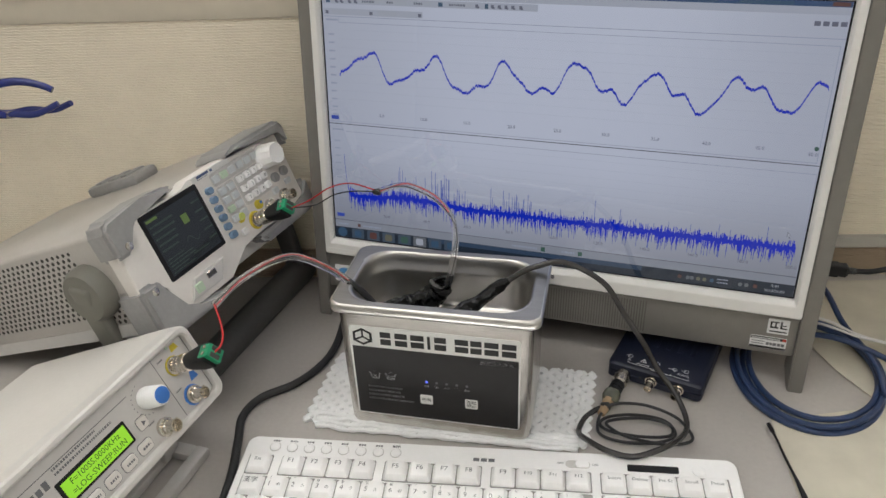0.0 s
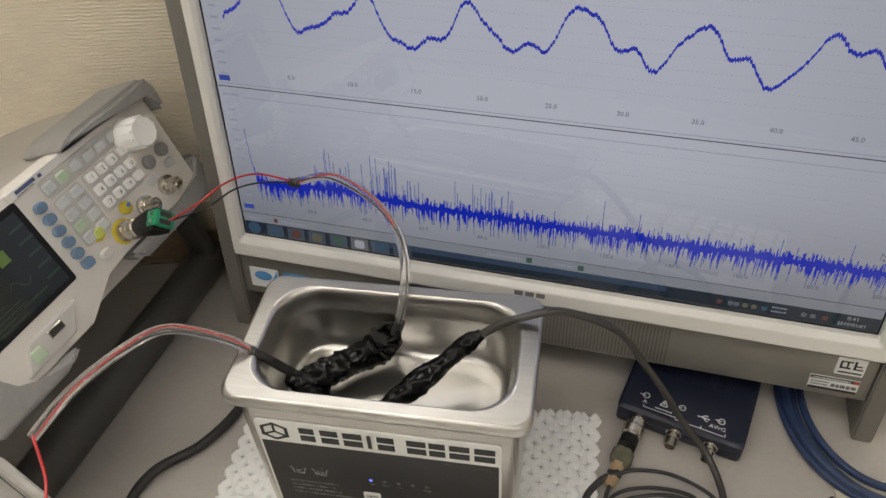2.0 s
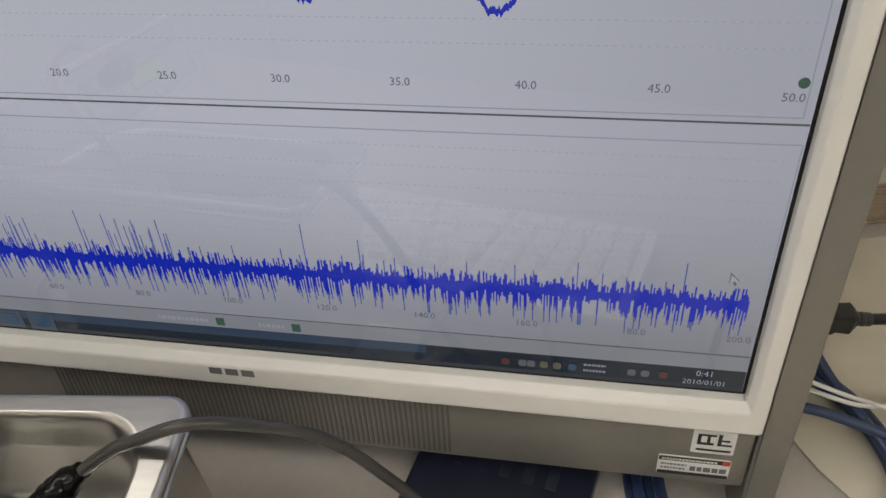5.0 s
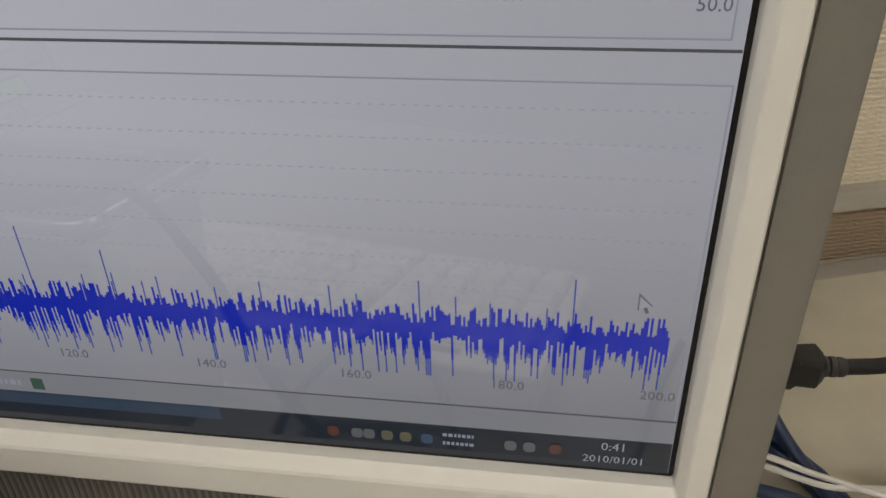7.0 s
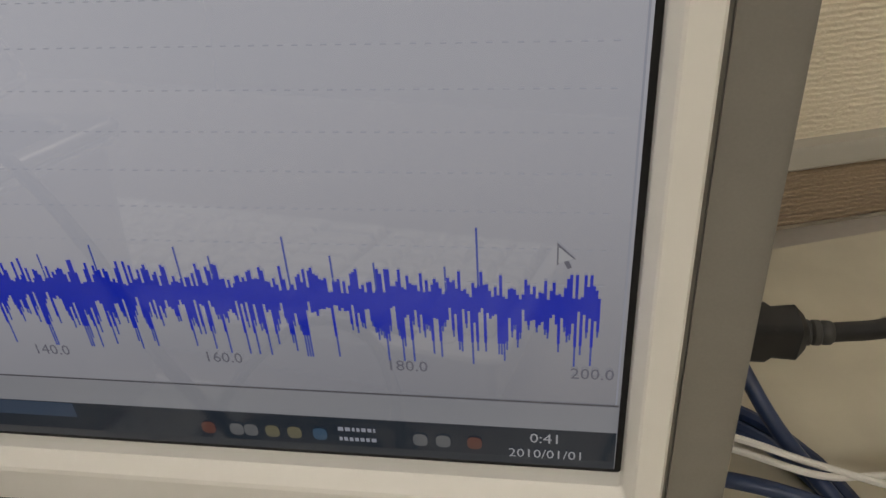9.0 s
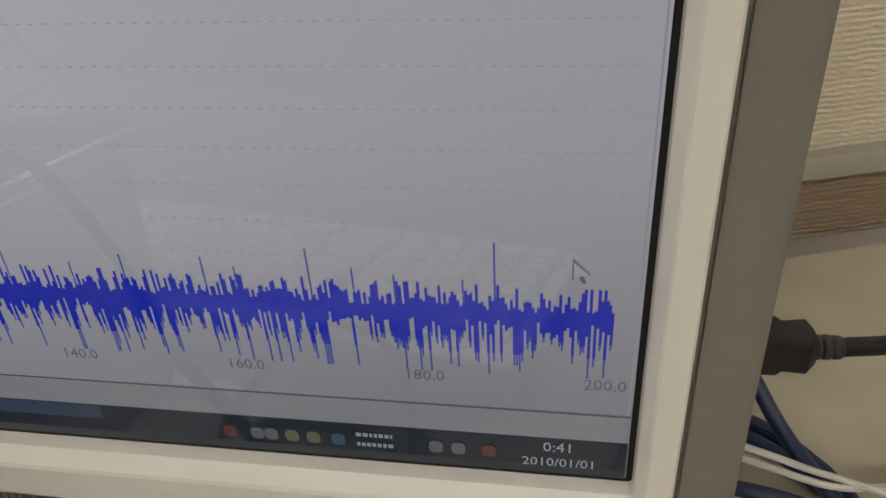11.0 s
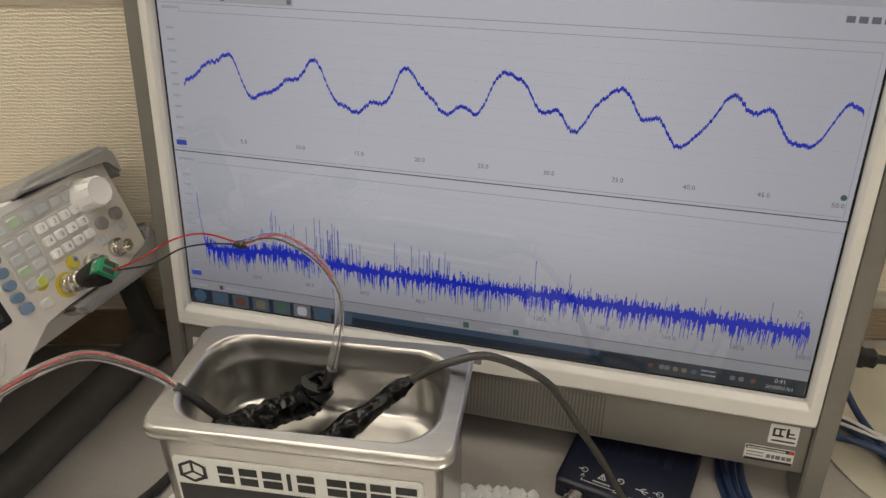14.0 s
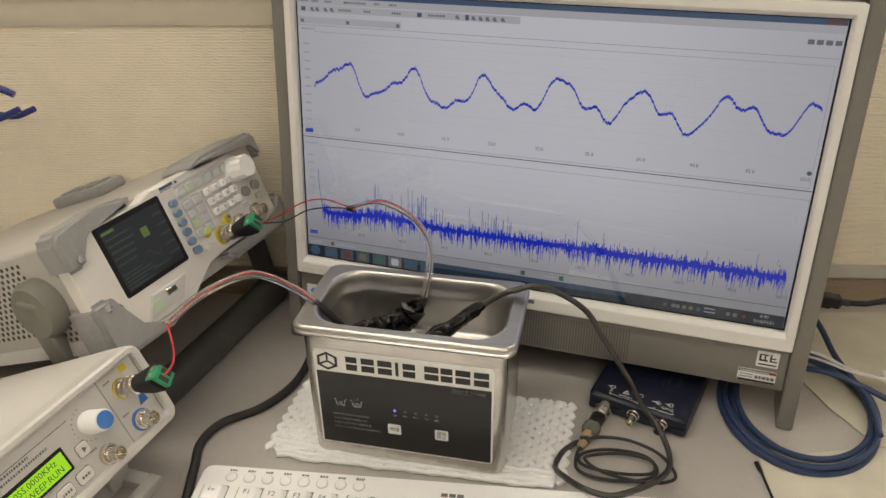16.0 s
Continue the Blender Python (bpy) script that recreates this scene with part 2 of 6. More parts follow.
# ---- mesh helpers ----
def frame_of(o, x, y):
    """A pose with origin o, local x along x, local y near y, local z across both."""
    x = Vector(x).normalized()
    z = x.cross(Vector(y)).normalized()
    y = z.cross(x)
    m = Matrix((x, y, z)).transposed().to_4x4()
    m.translation = o
    return m


def thing(name, m, label, category, group="", kind=""):
    ob = new(name)
    ob.empty_display_size = 0.02
    ob.matrix_basis = m
    return tagged(ob, label, category, group, kind)


def part(name, bm, mat, parent=None, label="", smooth=True, m=None):
    """Links a bmesh as one mesh object under a thing or a part."""
    me = bpy.data.meshes.new(name)
    bmesh.ops.recalc_face_normals(bm, faces=bm.faces)
    bm.to_mesh(me)
    bm.free()
    for mm in (mat if isinstance(mat, (list, tuple)) else [mat]):
        me.materials.append(mm)
    if smooth:
        me.shade_smooth()
        me.set_sharp_from_angle(angle=radians(38))
    ob = new(name, me)
    if parent is not None:
        ob.parent = parent
    if m is not None:
        ob.matrix_basis = m
    if label:
        ob["label"] = label
    return ob


def add_box(bm, x0, x1, y0, y1, z0, z1, bevel=0.0, seg=2, m=None):
    r = bmesh.ops.create_cube(bm, size=1)
    vs = r["verts"]
    for v in vs:
        v.co = Vector(((x0 + x1) / 2 + v.co.x * (x1 - x0), (y0 + y1) / 2 + v.co.y * (y1 - y0), (z0 + z1) / 2 + v.co.z * (z1 - z0)))
    if bevel:
        es = list({e for v in vs for e in v.link_edges})
        g = bmesh.ops.bevel(bm, geom=es, offset=bevel, segments=seg, profile=0.5, affect="EDGES")
        vs = list({v for f in g["faces"] for v in f.verts} | {v for v in vs if v.is_valid})
    if m is not None:
        bmesh.ops.transform(bm, matrix=m, verts=vs)
    return bm


def boxed(x0, x1, y0, y1, z0, z1, bevel=0.0, seg=2, m=None):
    return add_box(bmesh.new(), x0, x1, y0, y1, z0, z1, bevel, seg, m)


def rrect(x0, x1, y0, y1, r, n=6):
    """A rounded rectangle's outline, anticlockwise."""
    out = []
    for cx, cy, a0 in ((x1 - r, y1 - r, 0), (x0 + r, y1 - r, 90), (x0 + r, y0 + r, 180), (x1 - r, y0 + r, 270)):
        for i in range(n + 1):
            a = radians(a0 + 90 * i / n)
            out.append((cx + r * math.cos(a), cy + r * math.sin(a)))
    return out


def loft(bm, rings, cap0=True, cap1=True, closed=True):
    """Skins rings of equal length, each a list of 3D points."""
    vs = [[bm.verts.new(p) for p in ring] for ring in rings]
    n = len(rings[0])
    for a, b in zip(vs, vs[1:]):
        for i in range(n if closed else n - 1):
            j = (i + 1) % n
            bm.faces.new((a[i], a[j], b[j], b[i]))
    if cap0:
        bm.faces.new(vs[0][::-1])
    if cap1:
        bm.faces.new(vs[-1])
    return bm


def prism(bm, pts, z0, z1, bevel=0.0, m=None):
    """An outline in the local xy plane, extruded from z0 to z1, its front edge eased by bevel."""
    cx = sum(p[0] for p in pts) / len(pts)
    cy = sum(p[1] for p in pts) / len(pts)
    rings = [[(x, y, z0) for x, y in pts], [(x, y, z1 - bevel) for x, y in pts]]
    if bevel:
        s = max(max(abs(p[0] - cx) for p in pts), 1e-6), max(max(abs(p[1] - cy) for p in pts), 1e-6)
        kx, ky = 1 - bevel * 0.8 / s[0], 1 - bevel * 0.8 / s[1]
        rings.append([(cx + (x - cx) * kx, cy + (y - cy) * ky, z1) for x, y in pts])
    if m is not None:
        rings = [[m @ Vector(p) for p in r] for r in rings]
    return loft(bm, rings)


def lathe(bm, prof, seg=20, m=None):
    """Turns (radius, height) pairs about local z."""
    rings = []
    for r, h in prof:
        rings.append([Vector((r * math.cos(2 * math.pi * i / seg), r * math.sin(2 * math.pi * i / seg), h)) for i in range(seg)])
    if m is not None:
        rings = [[m @ p for p in r] for r in rings]
    return loft(bm, rings)


def smooth_path(pts, n=10):
    """A Catmull-Rom line through the points."""
    p = [Vector(q) for q in pts]
    p = [p[0] * 2 - p[1]] + p + [p[-1] * 2 - p[-2]]
    out = []
    for i in range(1, len(p) - 2):
        a, b, c, d = p[i - 1:i + 3]
        for k in range(n):
            t = k / n
            out.append(0.5 * ((2 * b) + (c - a) * t + (2 * a - 5 * b + 4 * c - d) * t * t + (3 * b - a - 3 * c + d) * t ** 3))
    out.append(p[-2])
    return out


def sweep(bm, line, r, seg=10, cap=True):
    """A round tube along a line; r is one radius or a function of the way along (0 to 1)."""
    n = len(line)
    nrm = Vector((0, 0, 1))
    rings = []
    for i, p in enumerate(line):
        d = (line[min(i + 1, n - 1)] - line[max(i - 1, 0)]).normalized()
        nrm = (nrm - d * nrm.dot(d))
        if nrm.length < 1e-4:
            nrm = Vector((1, 0, 0)) - d * d.x
        nrm.normalize()
        bn = d.cross(nrm)
        rr = r(i / (n - 1)) if callable(r) else r
        rings.append([p + (nrm * math.cos(2 * math.pi * k / seg) + bn * math.sin(2 * math.pi * k / seg)) * rr for k in range(seg)])
    return loft(bm, rings, cap, cap)


def cable(name, pts, r, mat, label, category, n=10, seg=10):
    return tagged(part(name, sweep(bmesh.new(), smooth_path(pts, n), r, seg), mat), label, category)


def strips(bm, rects, z):
    """Flat rectangles (x0, x1, y0, y1) at height z."""
    for x0, x1, y0, y1 in rects:
        bm.faces.new([bm.verts.new((x, y, z)) for x, y in ((x0, y0), (x1, y0), (x1, y1), (x0, y1))])
    return bm


def text(name, body, size, mat, parent, x, y, z, align="CENTER", rot=0.0, thick=0.0):
    """Lettering in the parent's local xy plane, as a mesh."""
    cu = bpy.data.curves.new(name, "FONT")
    cu.body, cu.size, cu.align_x, cu.align_y, cu.extrude = body, size, align, "CENTER", thick
    cu.resolution_u = 2
    tmp = bpy.data.objects.new(name, cu)
    scene.collection.objects.link(tmp)
    me = bpy.data.meshes.new_from_object(tmp.evaluated_get(bpy.context.evaluated_depsgraph_get()))
    bpy.data.objects.remove(tmp)
    me.materials.clear()
    me.materials.append(mat)
    ob = new(name, me)
    ob.parent = parent
    ob.matrix_basis = pose(x, y, z, 0, 0, rot)
    return ob


def bars(rng, x0, x1, y, h, z, bm, gap=0.35):
    """A line of small bars in place of fine print."""
    x = x0
    while x < x1:
        w = h * rng.uniform(0.5, 1.1)
        strips(bm, [(x, min(x + w, x1), y - h / 2, y + h / 2)], z)
        x += w + h * gap
    return bm


# ---- the room ----
WALL_TURN = 15.2
WALL_M = pose(0.250, 0.9310, 0, 0, 0, WALL_TURN)


def room():
    bm = boxed(-2.2, 1.6, 0.0, 0.06, -0.72, 0.302)
    tagged(part("wall_north", bm, WALL, m=WALL_M), "cream wallpapered low wall with fine horizontal ribs behind the desk", "wall", kind="structure")
    bm = boxed(-2.2, 1.6, -0.002, 0.062, 0.302, 0.335, 0.002)
    tagged(part("trim_band", bm, TRIM, m=WALL_M), "smooth beige painted band along the top of the wallpaper", "trim", kind="structure")
    bm = boxed(-2.2, 1.6, -0.008, 0.068, 0.335, 0.355, 0.003)
    tagged(part("trim_cap", bm, LEDGE, m=WALL_M), "brown wooden cap on the low wall", "trim", kind="structure")
    tagged(part("wall_far", boxed(-2.3, 1.7, 3.0, 3.1, -0.72, 1.75), CEIL, m=WALL_M), "plain pale office wall far behind", "wall", kind="structure")
    bm = bmesh.new()
    prism(bm, [(0, 0.036), (-0.007, 0.036), (-0.009, 0.038), (-0.009, 0.046), (-0.007, 0.049), (0, 0.049)], -0.32, 1.5, 0, Matrix(((0, 0, 1, 0), (1, 0, 0, 0), (0, 1, 0, 0), (0, 0, 0, 1))))
    tagged(part("trim_rail", bm, RAIL, m=WALL_M), "grey plastic cable rail along the foot of the wall", "cable rail", kind="structure")
    tagged(part("trim_base", boxed(-2.2, 1.6, -0.003, 0.0, 0.0, 0.036), BASE_BAND, m=WALL_M), "brown ribbed band along the foot of the wall", "trim", kind="structure")
    for name, b in (("wall_south", (-2.2, 1.6, -2.6, -2.5, -0.72, 1.75)), ("wall_west", (-2.3, -2.2, -2.6, 3.0, -0.72, 1.75)), ("wall_east", (1.6, 1.7, -2.6, 3.0, -0.72, 1.75))):
        tagged(part(name, boxed(*b), CEIL, m=WALL_M), "plain pale office wall", "wall", kind="structure")
    tagged(part("floor", boxed(-2.3, 1.7, -2.6, 3.0, -0.76, -0.72), FLOOR, m=WALL_M), "brown-grey vinyl office floor", "floor", kind="structure")
    tagged(part("ceiling", boxed(-2.3, 1.7, -2.6, 3.0, 1.75, 1.79), CEIL, m=WALL_M), "white ceiling boards", "ceiling", kind="structure")
    desk = thing("desk", WALL_M, "grey laminate office desk standing against the wall", "desk")
    part("desktop", boxed(-1.1, 0.75, -0.82, -0.004, -0.028, 0.0, 0.003), DESK, desk)
    for x in (-1.06, 0.70):
        part("leg", boxed(x - 0.02, x + 0.02, -0.76, -0.04, -0.72, -0.028, 0.003), RAIL, desk)
    first = None
    for x, y in ((-1.15, -0.55), (-0.95, -1.75), (0.5, -1.35), (-0.95, 0.75), (0.55, 0.75), (-0.95, 2.0), (0.55, 2.0)):
        lm = WALL_M @ pose(x, y, 1.749)
        if first is None:
            first = thing("ceiling_light", lm, "long fluorescent ceiling light with a white diffuser", "ceiling light", "ceiling lights")
            part("frame", boxed(-0.62, 0.62, -0.15, 0.15, -0.03, 0.0, 0.004), WHITE, first)
            part("diffuser", boxed(-0.60, 0.60, -0.13, 0.13, -0.036, -0.0305, 0.002), LAMP, first)
        else:
            copy_thing(first, lm)


room()


# ---- the desktop computer ----
TILT_BACK = 7.0
MON_M = frame_of((-0.0775, 0.703, 0.092), (1, 0, 0), (0, math.sin(radians(TILT_BACK)), math.cos(radians(TILT_BACK))))


def computer():
    mon = thing("all_in_one_computer", MON_M, "silver and white all-in-one desktop computer showing two measurement graphs", "computer")
    rng = random.Random(4)
    # leaning side panels that run down to the desk as legs
    for s in (-1, 1):
        a, b = sorted((s * 0.2316, s * 0.2452))
        foot = -0.0927
        ring = [(0.0, foot), (0.0, 0.296), (-0.040, 0.294), (-0.040, foot + 0.040 * math.tan(radians(TILT_BACK)))]
        bm = bmesh.new()
        loft(bm, [[(x, v, n) for n, v in ring] for x in (a, b)])
        bmesh.ops.bevel(bm, geom=bm.edges[:], offset=0.0012, segments=2, affect="EDGES")
        part("side_panel", bm, SILVER, mon, "brushed silver side panel ending in a leg")
    part("back_case", boxed(-0.2314, 0.2314, -0.050, 0.288, -0.075, -0.0125, 0.006), SILVER_DARK, mon, "dark grey rear case")
    bm = bmesh.new()
    prism(bm, [(-0.075, -0.02), (-0.18, -0.078), (-0.165, -0.078), (-0.055, -0.02)], -0.11, 0.11, 0, Matrix(((0, 0, 1, 0), (0, 1, 0, 0), (1, 0, 0, 0), (0, 0, 0, 1))))
    part("rear_stand", bm, SILVER_DARK, mon)
    # white bezel: a ring with a step and an inward slope
    bm = bmesh.new()
    prof = ((0.0084, -0.012, 0.002), (0.0084, 0.0026, 0.002), (0.0078, 0.0032, 0.002), (0.0026, 0.0032, 0.0015), (0.0020, 0.0028, 0.0015), (0.0003, 0.0002, 0.001), (0.0, -0.0004, 0.001), (0.0, -0.006, 0.001))
    rings = []
    for off, n, r in prof:
        low = off * 1.92
        rings.append([(x, y, n) for x, y in rrect(-0.2228 - off, 0.2228 + off, 0.0008 - low, 0.2536 + off * 1.3, r, 3)])
    loft(bm, rings, False, False)
    part("bezel", bm, WHITE, mon, "glossy white screen bezel", smooth=False)
    part("screen_gap", boxed(-0.2240, 0.2240, -0.003, 0.2558, -0.012, -0.0046), BLACK, mon)
    # chin with the loudspeaker slots
    part("chin", boxed(-0.2313, 0.2313, -0.0566, -0.0153, -0.0124, -0.0030, 0.0012), SILVER, mon, "silver lower front panel")
    bm = bmesh.new()
    x = -0.100
    while x < 0.098:
        add_box(bm, x, x + 0.0010, -0.0535, -0.0215, -0.0030, -0.0026)
        x += 0.0025
    part("speaker_grille", bm, GRILLE, mon, "fine upright slots of the loudspeaker grille")
    bm = strips(bmesh.new(), [(-0.011 + i * 0.0078, -0.011 + i * 0.0078 + 0.0062, -0.0086, -0.0046) for i in range(3)], 0.0034)
    part("maker_mark", bm, PRINT_GREY, mon, "small grey maker's mark")
    st = part("sticker", prism(bmesh.new(), rrect(-0.2245, -0.2000, -0.0490, -0.0300, 0.001, 2), -0.003, -0.0026), STICKER_WHITE, mon, "white and blue processor sticker")
    part("emblem", lathe(bmesh.new(), [(0.0075, 0), (0.0075, 0.0003)], 20, pose(-0.2130, -0.0375, -0.0026) @ Matrix.Diagonal((1, 0.6, 1, 1))), STICKER_BLUE, st)
    part("swoosh", bmesh_tri([(-0.2005, -0.0305), (-0.2005, -0.0485), (-0.2095, -0.0485)], -0.0023), STICKER_BLUE, st)
    st = part("sticker", prism(bmesh.new(), rrect(-0.1955, -0.1755, -0.0480, -0.0310, 0.001, 2), -0.003, -0.0026), STICKER_BLUE, mon, "blue sticker with four coloured squares")
    for i, mm in enumerate((STICKER_RED, KEY_GREEN, LABEL_SILVER, YELLOW)):
        cx, cy = -0.1890 + 0.0066 * (i % 2), -0.0365 - 0.0058 * (i // 2)
        part("square", strips(bmesh.new(), [(cx - 0.0023, cx + 0.0023, cy - 0.002, cy + 0.002)], -0.0024), mm, st)
    st = part("sticker", prism(bmesh.new(), rrect(0.2057, 0.2237, -0.0356, -0.0206, 0.0008, 2), -0.003, -0.0026), STICKER_WHITE, mon, "white sticker with a dark emblem")
    bm = strips(bmesh.new(), [(0.2077, 0.2147, -0.0299, -0.0283), (0.2077, 0.2092, -0.0299, -0.0233), (0.2077, 0.2152, -0.0243, -0.0231), (0.2117, 0.2130, -0.0283, -0.0243), (0.2162, 0.2178, -0.0299, -0.0226), (0.2178, 0.2212, -0.0271, -0.0259), (0.2162, 0.2223, -0.0299, -0.0287), (0.2077, 0.2223, -0.0337, -0.0324)], -0.0023)
    part("emblem", bm, INK_BLACK, st)
    st = part("sticker", prism(bmesh.new(), rrect(0.1929, 0.2239, -0.0517, -0.0394, 0.0006, 2), -0.003, -0.0026), STICKER_WHITE, mon, "white sticker with black edges and fine print")
    part("band", strips(bmesh.new(), [(0.1932, 0.2236, -0.0425, -0.0397), (0.1932, 0.2236, -0.0515, -0.0494)], -0.0024), INK_BLACK, st)
    part("red_mark", strips(bmesh.new(), [(0.2202, 0.2232, -0.0425, -0.0397)], -0.0022), STICKER_RED, st)
    bm = bmesh.new()
    bars(rng, 0.1944, 0.2184, -0.0411, 0.0012, -0.0021, bm)
    part("print_line", bm, INK_WHITE, st)
    bm = bmesh.new()
    bars(rng, 0.1944, 0.2054, -0.0447, 0.0012, -0.0022, bm)
    bars(rng, 0.1944, 0.2049, -0.0472, 0.0012, -0.0022, bm)
    bars(rng, 0.2069, 0.2225, -0.0464, 0.0030, -0.0022, bm, 0.2014)
    part("print_line", bm, PRINT_GREY, st)
    bm = bmesh.new()
    bars(rng, -0.229, -0.196, -0.0085, 0.0012, 0.0034, bm)
    bars(rng, -0.229, -0.200, -0.0125, 0.0012, 0.0034, bm)
    part("print_line", bm, LABEL_SILVER, mon)
    display(mon, rng)
    return mon


def bmesh_tri(pts, z):
    bm = bmesh.new()
    bm.faces.new([bm.verts.new((x, y, z)) for x, y in pts])
    return bm


def axis_u(n):
    return -0.2073 + 0.00847 * n


def axis_f(f):
    return -0.2076 + 0.002117 * f


def display(mon, rng):
    """The lit screen: window bars, two graphs with their axes, a taskbar."""
    z0 = -0.0042
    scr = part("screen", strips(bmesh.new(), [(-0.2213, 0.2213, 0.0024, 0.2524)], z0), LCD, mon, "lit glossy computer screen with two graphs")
    z1, z2, z3 = z0 + 0.0002, z0 + 0.0004, z0 + 0.0006
    part("title_bar", strips(bmesh.new(), [(-0.2211, 0.2211, 0.2482, 0.2524)], z1), LCD_TITLE, scr)
    for q in ((-0.02, 0.03, 0.2490, 0.2514), (0.10, 0.125, 0.2490, 0.2514), (0.14, 0.18, 0.2488, 0.2516)):
        part("glare", strips(bmesh.new(), [q], z2), LCD_BLUE, scr)
    part("close_button", strips(bmesh.new(), [(0.2072, 0.2195, 0.2488, 0.2518)], z2), LCD_RED, scr)
    part("menu_bar", strips(bmesh.new(), [(-0.2211, 0.2211, 0.2425, 0.2482)], z1), LCD_BAR, scr)
    bm = bmesh.new()
    for x in (-0.219, -0.207, -0.194, -0.176, -0.148, -0.134):
        bars(rng, x, x + rng.uniform(0.006, 0.009), 0.2454, 0.0016, z2, bm)
    bars(rng, -0.176, -0.155, 0.2454, 0.0016, z2, bm)
    part("menu_text", bm, LCD_TEXT, scr)
    part("toolbar", strips(bmesh.new(), [(-0.2211, -0.019, 0.2360, 0.2418), (-0.2211, -0.123, 0.2262, 0.2318)], z1), LCD_BAR, scr)
    for q in ((-0.182, -0.164, 0.2368, 0.2407), (-0.158, -0.138, 0.2368, 0.2407), (-0.132, -0.114, 0.2368, 0.2407), (-0.100, -0.078, 0.2368, 0.2407), (-0.212, -0.196, 0.227, 0.231), (-0.166, -0.148, 0.227, 0.231)):
        part("tool_field", strips(bmesh.new(), [q], z2), LCD_WHITE, scr)
    bm = bmesh.new()
    for x in (-0.208, -0.203, -0.195, -0.189, -0.074, -0.060, -0.054, -0.048, -0.042, -0.035):
        strips(bm, [(x, x + 0.0026, 0.2373, 0.2401), (x + 0.0014, x + 0.0034, 0.2369, 0.2383)], z3)
    for x in (-0.218, -0.174, -0.127):
        strips(bm, [(x, x + 0.003, 0.2272, 0.2300)], z3)
    for x0, x1 in ((-0.181, -0.169), (-0.157, -0.151), (-0.131, -0.123), (-0.098, -0.083)):
        bars(rng, x0, x1, 0.2388, 0.0018, z3, bm)
    tagged(part("tool_print", bm, LCD_TEXT, scr), kind="stuff")
    for q in ((-0.217, -0.213, 0.2370, 0.2405), (-0.108, -0.104, 0.2370, 0.2405), (-0.0655, -0.0625, 0.2367, 0.2408)):
        part("tool_icon", strips(bmesh.new(), [q], z3), LCD_BLUE, scr)
    # a soft shape in place of the maker's name
    bm = strips(bmesh.new(), [(0.1968 + i * 0.0062, 0.1968 + i * 0.0062 + 0.0045, 0.2340, 0.2375) for i in range(4)], z2)
    part("maker_mark", bm, LCD_TEXT, scr)
    # graph frames
    bm = strips(bmesh.new(), [(-0.2211, 0.2211, 0.2245, 0.2250), (-0.2055, 0.2185, 0.2192, 0.2196), (-0.2055, -0.2051, 0.2192, 0.2248), (0.2183, 0.2187, 0.1255, 0.2194), (-0.2211, 0.2187, 0.1254, 0.1258),
                              (-0.2035, 0.2205, 0.1158, 0.1162), (0.2203, 0.2207, 0.0222, 0.1160)], z1)
    part("graph_frame", bm, LCD_FAINT, scr)
    part("divider", strips(bmesh.new(), [(-0.2211, 0.2211, 0.1229, 0.1236), (-0.2211, 0.2211, 0.0216, 0.0221)], z1), LCD_LINE, scr)
    part("bottom_strip", strips(bmesh.new(), [(-0.2211, 0.2211, 0.0139, 0.0214)], z1), LCD_STRIP, scr)
    bm = bmesh.new()
    bars(rng, -0.2175, -0.206, 0.0174, 0.0018, z2, bm)
    bars(rng, -0.190, -0.170, 0.0174, 0.0018, z2, bm)
    bars(rng, -0.033, -0.009, 0.0174, 0.0020, z2, bm)
    bars(rng, 0.015, 0.027, 0.0174, 0.0020, z2, bm)
    bars(rng, -0.2180, -0.206, 0.2217, 0.0016, z2, bm)
    bars(rng, -0.2180, -0.206, 0.1175, 0.0016, z2, bm)
    tagged(part("small_text", bm, LCD_FAINT, scr), kind="stuff")
    for k in range(11):
        for y in (0.2085, 0.1060):
            part("axis_print", bars(rng, -0.2165, -0.2110, y - k * 0.0076, 0.0014, z2, bmesh.new()), LCD_FAINT, scr)
    for x in (-0.0050, 0.0305):
        part("status_square", strips(bmesh.new(), [(x, x + 0.004, 0.0152, 0.0196)], z2), LCD_GREEN, scr)
    part("status_square", strips(bmesh.new(), [(-0.196, -0.193, 0.0157, 0.0191)], z2), LCD_RED, scr)
    for y in (0.1275, 0.0255):
        part("scale_box", strips(bmesh.new(), [(-0.2185, -0.2105, y, y + 0.0038)], z2), LCD_TRACE_SOFT, scr)
    for k in range(1, 10):
        text("axis_number", "%.1f" % (5 * k), 0.0042, LCD_TEXT, scr, axis_u(5 * k) - 0.0004, 0.1343, z2)
    text("axis_number", "50.0", 0.0042, LCD_TEXT, scr, 0.2142, 0.1325, z2)
    part("axis_dot", lathe(bmesh.new(), [(0.0018, z1), (0.0018, z2)], 14, pose(0.2163, 0.1375, 0)), LCD_GREEN, scr)
    for k in range(1, 11):
        text("axis_number", "%.1f" % (20 * k), 0.0042, LCD_TEXT, scr, min(axis_f(20 * k) + 0.0018, 0.2150), 0.0306, z2)
    # faint dashed grid lines
    bm = bmesh.new()
    for k in range(9):
        for base in (0.148, 0.045):
            y = base + k * 0.0081
            if y > 0.112 and base < 0.1:
                continue
            x = -0.206
            while x < 0.216:
                strips(bm, [(x, x + 0.0011, y, y + 0.0002)], z1)
                x += 0.0026
    part("grid_line", bm, LCD_GRID, scr)
    # the time graph: a ragged wave of six crests
    bm = bmesh.new()
    pts = []
    n = 900
